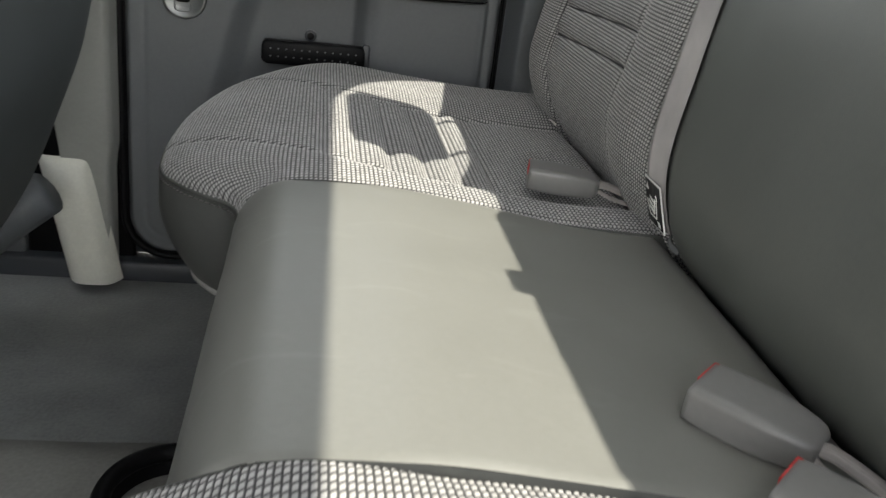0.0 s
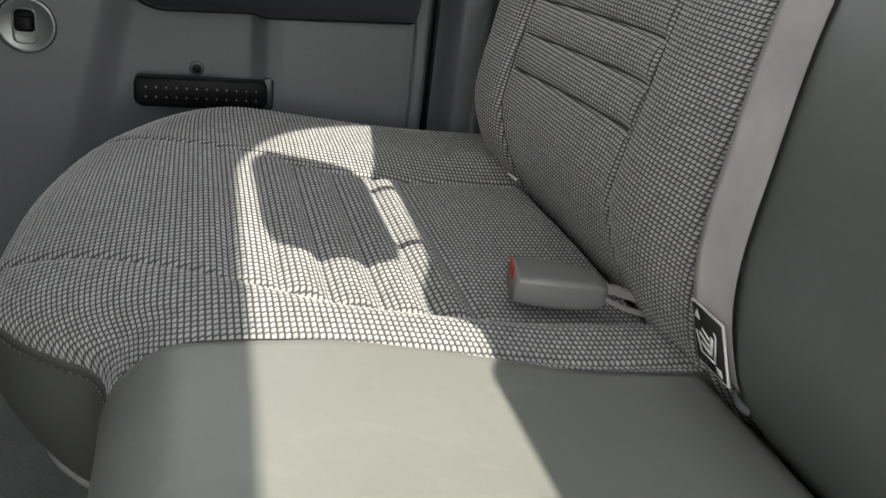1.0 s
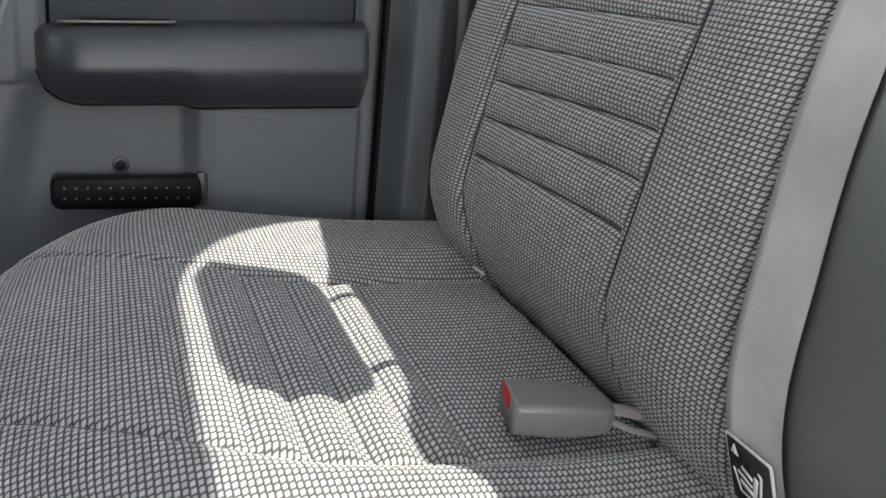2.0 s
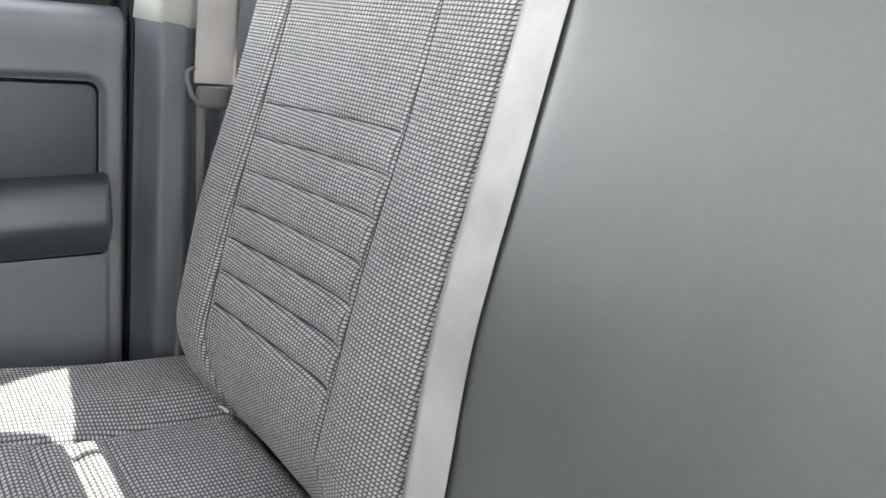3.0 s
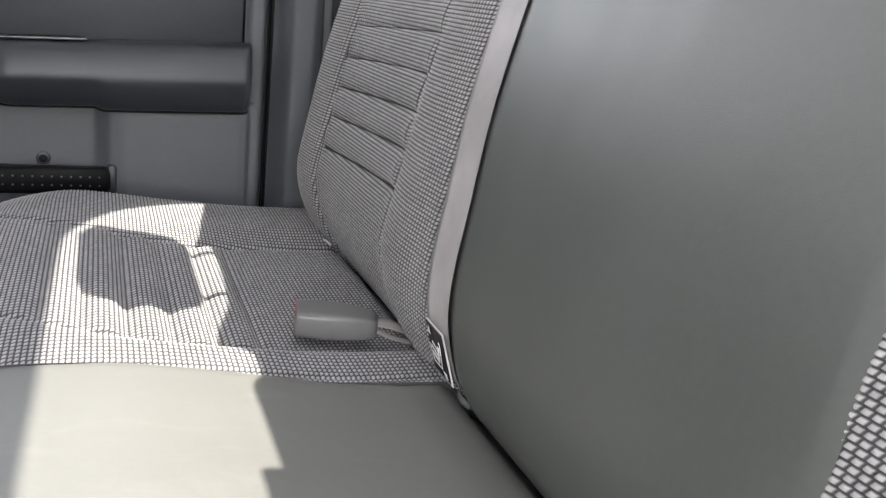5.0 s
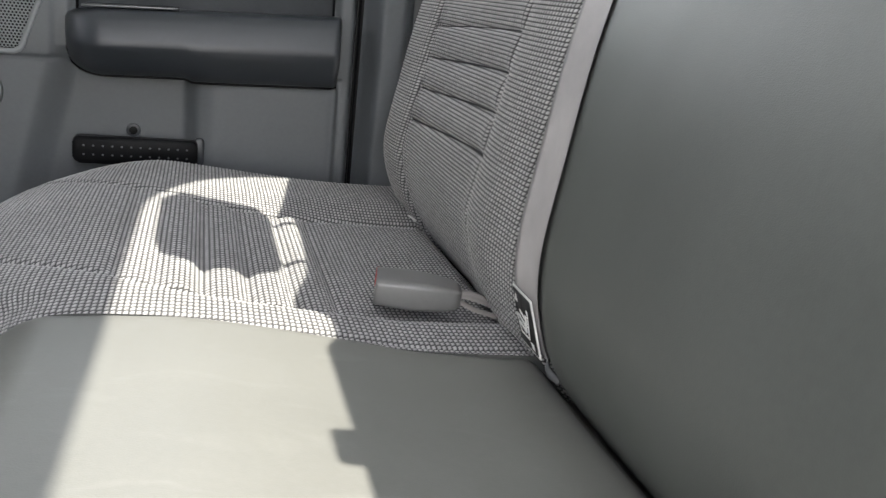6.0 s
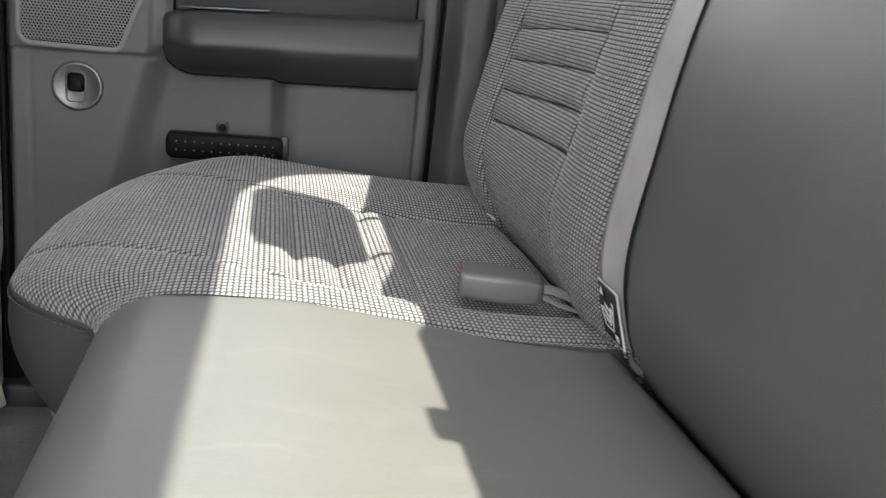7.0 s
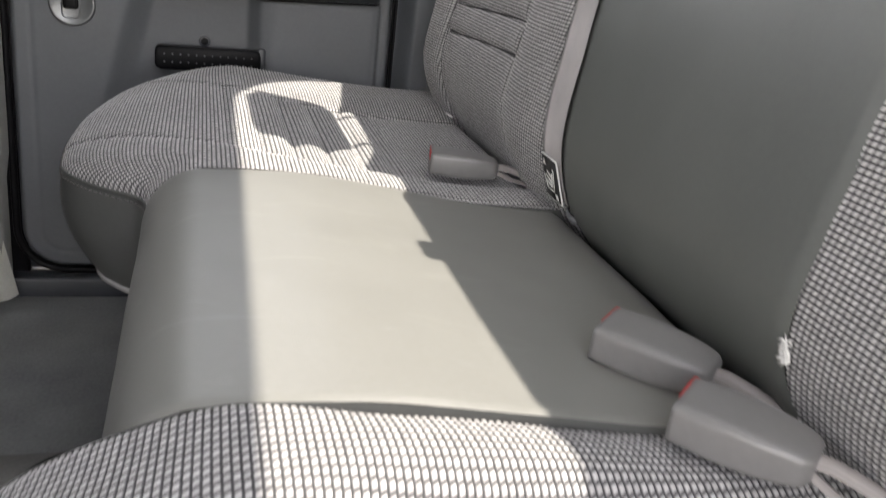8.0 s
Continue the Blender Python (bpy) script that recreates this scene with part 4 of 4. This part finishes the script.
    while z < 0.710:
        x = -0.2405 + (p / 2 if row % 2 else 0)
        while x < right(z) + 0.003:
            if in_round(x, z, -0.2435, right(z) + 0.005, 0.5335, 0.7135, 0.016) > 0.0005:
                y = DOOR_Y - 0.0075
                o = [bm.verts.new((x + p * 0.577 * math.sin(k * math.pi / 3), y, z + p * 0.577 * math.cos(k * math.pi / 3))) for k in range(6)]
                i = [bm.verts.new((x + p * 0.38 * math.sin(k * math.pi / 3), y, z + p * 0.38 * math.cos(k * math.pi / 3))) for k in range(6)]
                dd = [bm.verts.new((x + p * 0.38 * math.sin(k * math.pi / 3), y + 0.003, z + p * 0.38 * math.cos(k * math.pi / 3))) for k in range(6)]
                for k in range(6):
                    j = (k + 1) % 6
                    bm.faces.new([o[k], o[j], i[j], i[k]])
                    bm.faces.new([i[k], i[j], dd[j], dd[k]])
            x += p
        z += p * 0.866
        row += 1
    bmesh.ops.recalc_face_normals(bm, faces=bm.faces[:])
    grille = part("speaker_grille", bm, LIT_GRILLE, ob, "perforated grey speaker grille")
    quad = [(-0.243, 0.534), (right(0.534) + 0.001, 0.534), (right(0.713) + 0.001, 0.713), (-0.243, 0.713)]
    part("speaker_backing", slab(quad, lambda a, b, c: Vector((a, DOOR_Y - 0.0043 - c, b)), 0.0004), BLACK, grille)

    def grow(g):
        pts = []
        for (cx, cz, a0) in ((right(0.713) - 0.012, 0.702, 0), (-0.229, 0.702, 90), (-0.229, 0.546, 180), (right(0.534) - 0.010, 0.546, 270)):
            for k in range(6):
                a = radians(a0 + 18 * k)
                pts.append((cx + (0.012 + g) * math.cos(a), cz + (0.012 + g) * math.sin(a)))
        return pts
    part("grille_frame", ring(grow(0.007), grow(0.0), lambda a, b, c: Vector((a, DOOR_Y - 0.0035 - c, b)), 0.006), LIT_GRILLE, grille, "raised grey frame")

    # lock bezel with its slot and button
    bm = bmesh.new()
    prof = [(0.0335, 0.0), (0.033, 0.003), (0.031, 0.0042), (0.028, 0.0035), (0.020, 0.0015), (0.012, 0.001), (0.0, 0.001)]
    rings = []
    for r, d in prof:
        rings.append([bm.verts.new((-0.172 + r * math.sin(k * math.pi / 18), DOOR_Y - 0.0005 - d, 0.478 + r * math.cos(k * math.pi / 18))) for k in range(36)])
    for a, b in zip(rings, rings[1:]):
        for k in range(36):
            bm.faces.new([a[k], a[(k + 1) % 36], b[(k + 1) % 36], b[k]])
    bmesh.ops.remove_doubles(bm, verts=bm.verts[:], dist=1e-5)
    bmesh.ops.recalc_face_normals(bm, faces=bm.faces[:])
    bezel = part("lock_bezel", bm, SATIN, ob, "round satin grey dished bezel")
    part("lock_slot", ring([(a - 0.174, b + 0.477) for a, b in rounded(0.027, 0.042, 0.008, 4)], [(a - 0.174, b + 0.477) for a, b in rounded(0.022, 0.037, 0.006, 4)],
                           lambda a, b, c: Vector((a, DOOR_Y - 0.001 - c, b)), 0.0022), SATIN, bezel)
    part("slot_floor", slab([(a - 0.174, b + 0.483) for a, b in rounded(0.0218, 0.026, 0.005, 4)], lambda a, b, c: Vector((a, DOOR_Y - 0.0018 - c, b)), 0.0004), BLACK, bezel)
    part("lock_button", slab([(a - 0.174, b + 0.480) for a, b in rounded(0.016, 0.016, 0.003, 3)], lambda a, b, c: Vector((a, DOOR_Y - 0.002 - c, b)), 0.005, 0.0015), BLACK, bezel, "black lock button")

    # dimpled black pull at the pocket, with a screw above it
    def pull(a, b, c):
        return Vector((a + 0.026, DOOR_Y - 0.002 - c, b + 0.4105 + 0.004 * a))
    bar = part("pocket_pull", slab(rounded(0.160, 0.036, 0.008, 5), pull, 0.017, 0.005, 3), BLACK, ob, "black rubber pull with dimples")
    bm = bmesh.new()
    for k in range(12):
        for j in (0, 1):
            c = pull(-0.066 + 0.012 * k, 0.006 - 0.012 * j, 0.0172)
            vs = [bm.verts.new(c + Vector((0.0016 * math.cos(i * math.pi / 3), 0, 0.0016 * math.sin(i * math.pi / 3)))) for i in range(6)]
            tip = bm.verts.new(c + Vector((0, -0.0012, 0)))
            for i in range(6):
                bm.faces.new([vs[i], vs[(i + 1) % 6], tip])
    part("studs", bm, PILLAR, bar, "small grey studs")
    part("pull_bracket", slab(rounded(0.014, 0.046, 0.006, 4), lambda a, b, c: pull(a + 0.082, b * 0.92, c - 0.02), 0.024, 0.003), DARK, ob)
    scr = [(0.0095 * math.cos(k * math.pi / 8), 0.0095 * math.sin(k * math.pi / 8)) for k in range(16)]
    hole = part("screw_well", slab(scr, lambda a, b, c: Vector((a + 0.020, DOOR_Y + 0.0225 - c, b + 0.4335)), 0.004, 0.001), DARK, ob)
    part("screw", slab([(a * 0.6, b * 0.6) for a, b in scr], lambda a, b, c: Vector((a + 0.020, DOOR_Y + 0.0185 - c, b + 0.4335)), 0.002, 0.0006), BLACK, hole, "black screw head")

    # rubber seal round the panel
    seal = []
    for cx, cz, a0, a1 in ((DX0 + 0.07, DZ0 + 0.07, 180, 270), (DX1 - 0.07, DZ0 + 0.07, 270, 360)):
        for k in range(11):
            a = radians(a0 + (a1 - a0) * k / 10)
            seal.append((cx + 0.074 * math.cos(a), DOOR_Y + 0.012, cz + 0.074 * math.sin(a)))
    seal = [(DX0 - 0.004, DOOR_Y + 0.012, 1.25 - 0.1 * k) for k in range(12)] + seal + [(DX1 + 0.004, DOOR_Y + 0.012, 0.15 + 0.1 * k) for k in range(12)]
    part("door_seal", tube(seal, 0.0062, 8), BLACK, ob, "black rubber seal")
    frame = part("window_frame", ring([(DX0, 0.79), (DX1, 0.79), (DX1, 1.27), (DX0, 1.27)], [(DX0 + 0.03, 0.822), (DX1 - 0.03, 0.822), (DX1 - 0.05, 1.235), (DX0 + 0.03, 1.235)],
                                      lambda a, b, c: Vector((a, DOOR_Y + 0.022 + c, b)), 0.03), BLACK, ob, "black window frame")
    part("window_glass", box((DX0 + 0.02, DOOR_Y + 0.034, 0.80), (DX1 - 0.03, DOOR_Y + 0.039, 1.25), 0), GLASS, ob, "clear side glass")


far_door()


# ---- pillars ----
def c_pillar():
    ob = thing("rear_pillar_trim", "dark grey lower trim with a pale cap beside the backrest", "pillar trim", (0.37, 1.27, 0.0), kind="")

    def fn(s, t):
        x = 0.325 + 0.12 * s
        z = 0.02 + 0.785 * t
        bend = smooth(-0.002, 0.022, x - 0.325)
        y = 1.30 - 0.048 * bend + 0.05 * smooth(0.372, 0.40, x) + 0.01 * smooth(0.5, 0.2, z)
        return Vector((x - 0.002 * math.sin(t * 3), y + 0.0008 * noise.noise((x * 20, 0, z * 20)), z)), (x, z)
    part("lower_trim", sheet(fn, 40, 60), PILLAR, ob, "dark grey ribbed lower trim")

    def cap(s, t):
        x = 0.323 + 0.12 * s
        z = 0.805 + 0.46 * t - 0.012 * s
        bend = smooth(-0.002, 0.020, x - 0.323)
        y = 1.30 - 0.053 * bend + 0.05 * smooth(0.374, 0.402, x) + (0.006 if t == 0 else 0)
        return Vector((x, y, z)), (x, z)
    part("upper_trim", sheet(cap, 40, 30), BEIGE, ob, "pale upper trim cap")


c_pillar()


def shoulder_belt():
    ob = thing("seat_belt", "pale grey shoulder belt hanging beside the door pillar", "seat belt", (0.385, 1.20, 0.7))
    down = [(0.402 - 0.0004 * k, 1.205 - 0.0003 * k, 1.22 - 0.016 * k) for k in range(31)]
    part("webbing", strap(down, 0.048, (1, -0.15, 0.0), 0.002, 8, 0.001), DIM_BELT, ob)
    loop = [(0.388, 1.190, 0.716), (0.370, 1.190, 0.717), (0.361, 1.192, 0.726), (0.3565, 1.194, 0.742), (0.357, 1.197, 0.752), (0.364, 1.200, 0.756), (0.374, 1.204, 0.757)]
    part("guide_loop", tube(loop, lambda t: 0.0036 - 0.0014 * t, 10), GUIDE, ob, "grey plastic belt guide")
    part("guide_bar", box((0.368, 1.187, 0.711), (0.408, 1.203, 0.737), 0.006, 3), GUIDE, ob)
    low = [(0.3775 + 0.0003 * k, 1.205, 0.724 - 0.012 * k) for k in range(24)]
    part("lower_webbing", strap(low, 0.012, (0.9, -0.4, 0), 0.002, 4), GUIDE, ob)


shoulder_belt()


def b_pillar():
    ob = thing("front_pillar_trim", "pale plastic door pillar trim above the sill", "pillar trim", (-0.33, 1.28, 0.0))

    def fn(s, t):
        z = 0.016 + 1.24 * t
        x0 = -0.352 - 0.038 * smooth(0.12, 0.5, z)
        x1 = -0.272 - 0.006 * smooth(0.25, 0.2, z)
        x = x0 + (x1 - x0) * s
        y = 1.30 - 0.05 * smooth(1.0, 0.93, s) * smooth(-0.02, 0.1, s)
        return Vector((x, y, z)), (x, z)
    part("pillar_cover", sheet(fn, 30, 60), BEIGE, ob)

    def boot(s, t):
        z = 0.018 + 0.208 * t
        top = math.sqrt(max(0.0, 1 - max(0.0, (t - 0.75) / 0.25) ** 2))
        x = -0.349 - 0.040 * t + 0.085 * s
        y = 1.262 - 0.032 * (1 - abs(2 * s - 1) ** 4) * (0.3 + 0.7 * top)
        return Vector((x, y, z)), (x, z)
    part("belt_cover", sheet(boot, 24, 40), BOOT, ob, "belt retractor cover, whitened for the light on it")


b_pillar()


# ---- front passenger seat, its back towards the bench ----
def front_seat():
    ob = thing("front_seat", "dark grey vinyl front seat with its back to the bench", "car seat", (-0.5, 0.86, 0.0))

    def fn(s, t):
        z = 0.20 + 0.72 * t
        y = 0.60 + 0.51 * s
        edge = abs(2 * s - 1) ** 10
        x = curve([(0.2, -0.365), (0.256, -0.333), (0.339, -0.298), (0.46, -0.255), (0.7, -0.215), (0.86, -0.22), (0.92, -0.27)], z) - 0.03 * edge
        return Vector((x, y, z)), (y, z)
    part("backrest", sheet(fn, 40, 40), FRONT, ob, "dark grey vinyl seat back")
    part("backrest_core", box((-0.62, 0.64, 0.22), (-0.43, 1.08, 0.90), 0.03, 3), FRONT, ob)
    part("seat_pan", box((-1.0, 0.62, 0.20), (-0.42, 1.10, 0.36), 0.04, 3), FRONT, ob)
    part("side_cover", tube([(-0.58, 1.125, 0.035), (-0.50, 1.125, 0.085), (-0.43, 1.125, 0.14), (-0.38, 1.12, 0.182), (-0.335, 1.12, 0.215)], lambda t: 0.042 - 0.010 * t, 14), PILLAR, ob, "grey plastic hinge cover")
    part("seat_rail", box((-0.98, 0.98, 0.0), (-0.44, 1.03, 0.2), 0.006), BLACK, ob)
    part("seat_rail", box((-0.98, 0.68, 0.0), (-0.44, 0.73, 0.2), 0.006), BLACK, ob)


    return ob


passenger = front_seat()
# unseen copy, added to keep front light off the rear backrests
driver = copy_thing(passenger, pose(-0.64, 0.03, 0.0))
tagged(driver, "unseen front seat copy, added to block light from the front")


def cup_ring():
    ob = thing("cup_holder", "black plastic cup holder ring on the floor tunnel", "cup holder", (-0.085, 0.64, 0.054))
    pts = [(-0.085 + 0.074 * math.cos(k * math.pi / 18), 0.64 + 0.074 * math.sin(k * math.pi / 18), 0.075) for k in range(37)]
    part("rim", tube(pts, 0.010, 8), BLACK, ob)

    def fn(s, t):
        a = s * 2 * math.pi
        r = 0.069 - 0.006 * t
        return Vector((-0.085 + r * math.cos(a), 0.64 + r * math.sin(a), 0.075 - 0.021 * t)), (s, t)
    part("cup_wall", sheet(fn, 36, 3), BLACK, ob)


cup_ring()

# bright clip in the gap behind the far cushion
clip = thing("anchor_clip", "small white plastic anchor clip in the seat gap", "anchor clip", (0.353, 1.04, 0.397))
part("clip_plate", tube([(0.352, 1.042, 0.3995), (0.3545, 1.039, 0.3988), (0.357, 1.035, 0.3975), (0.3595, 1.031, 0.3955)], lambda t: 0.0010 + 0.0008 * t, 8), PRINT, clip)
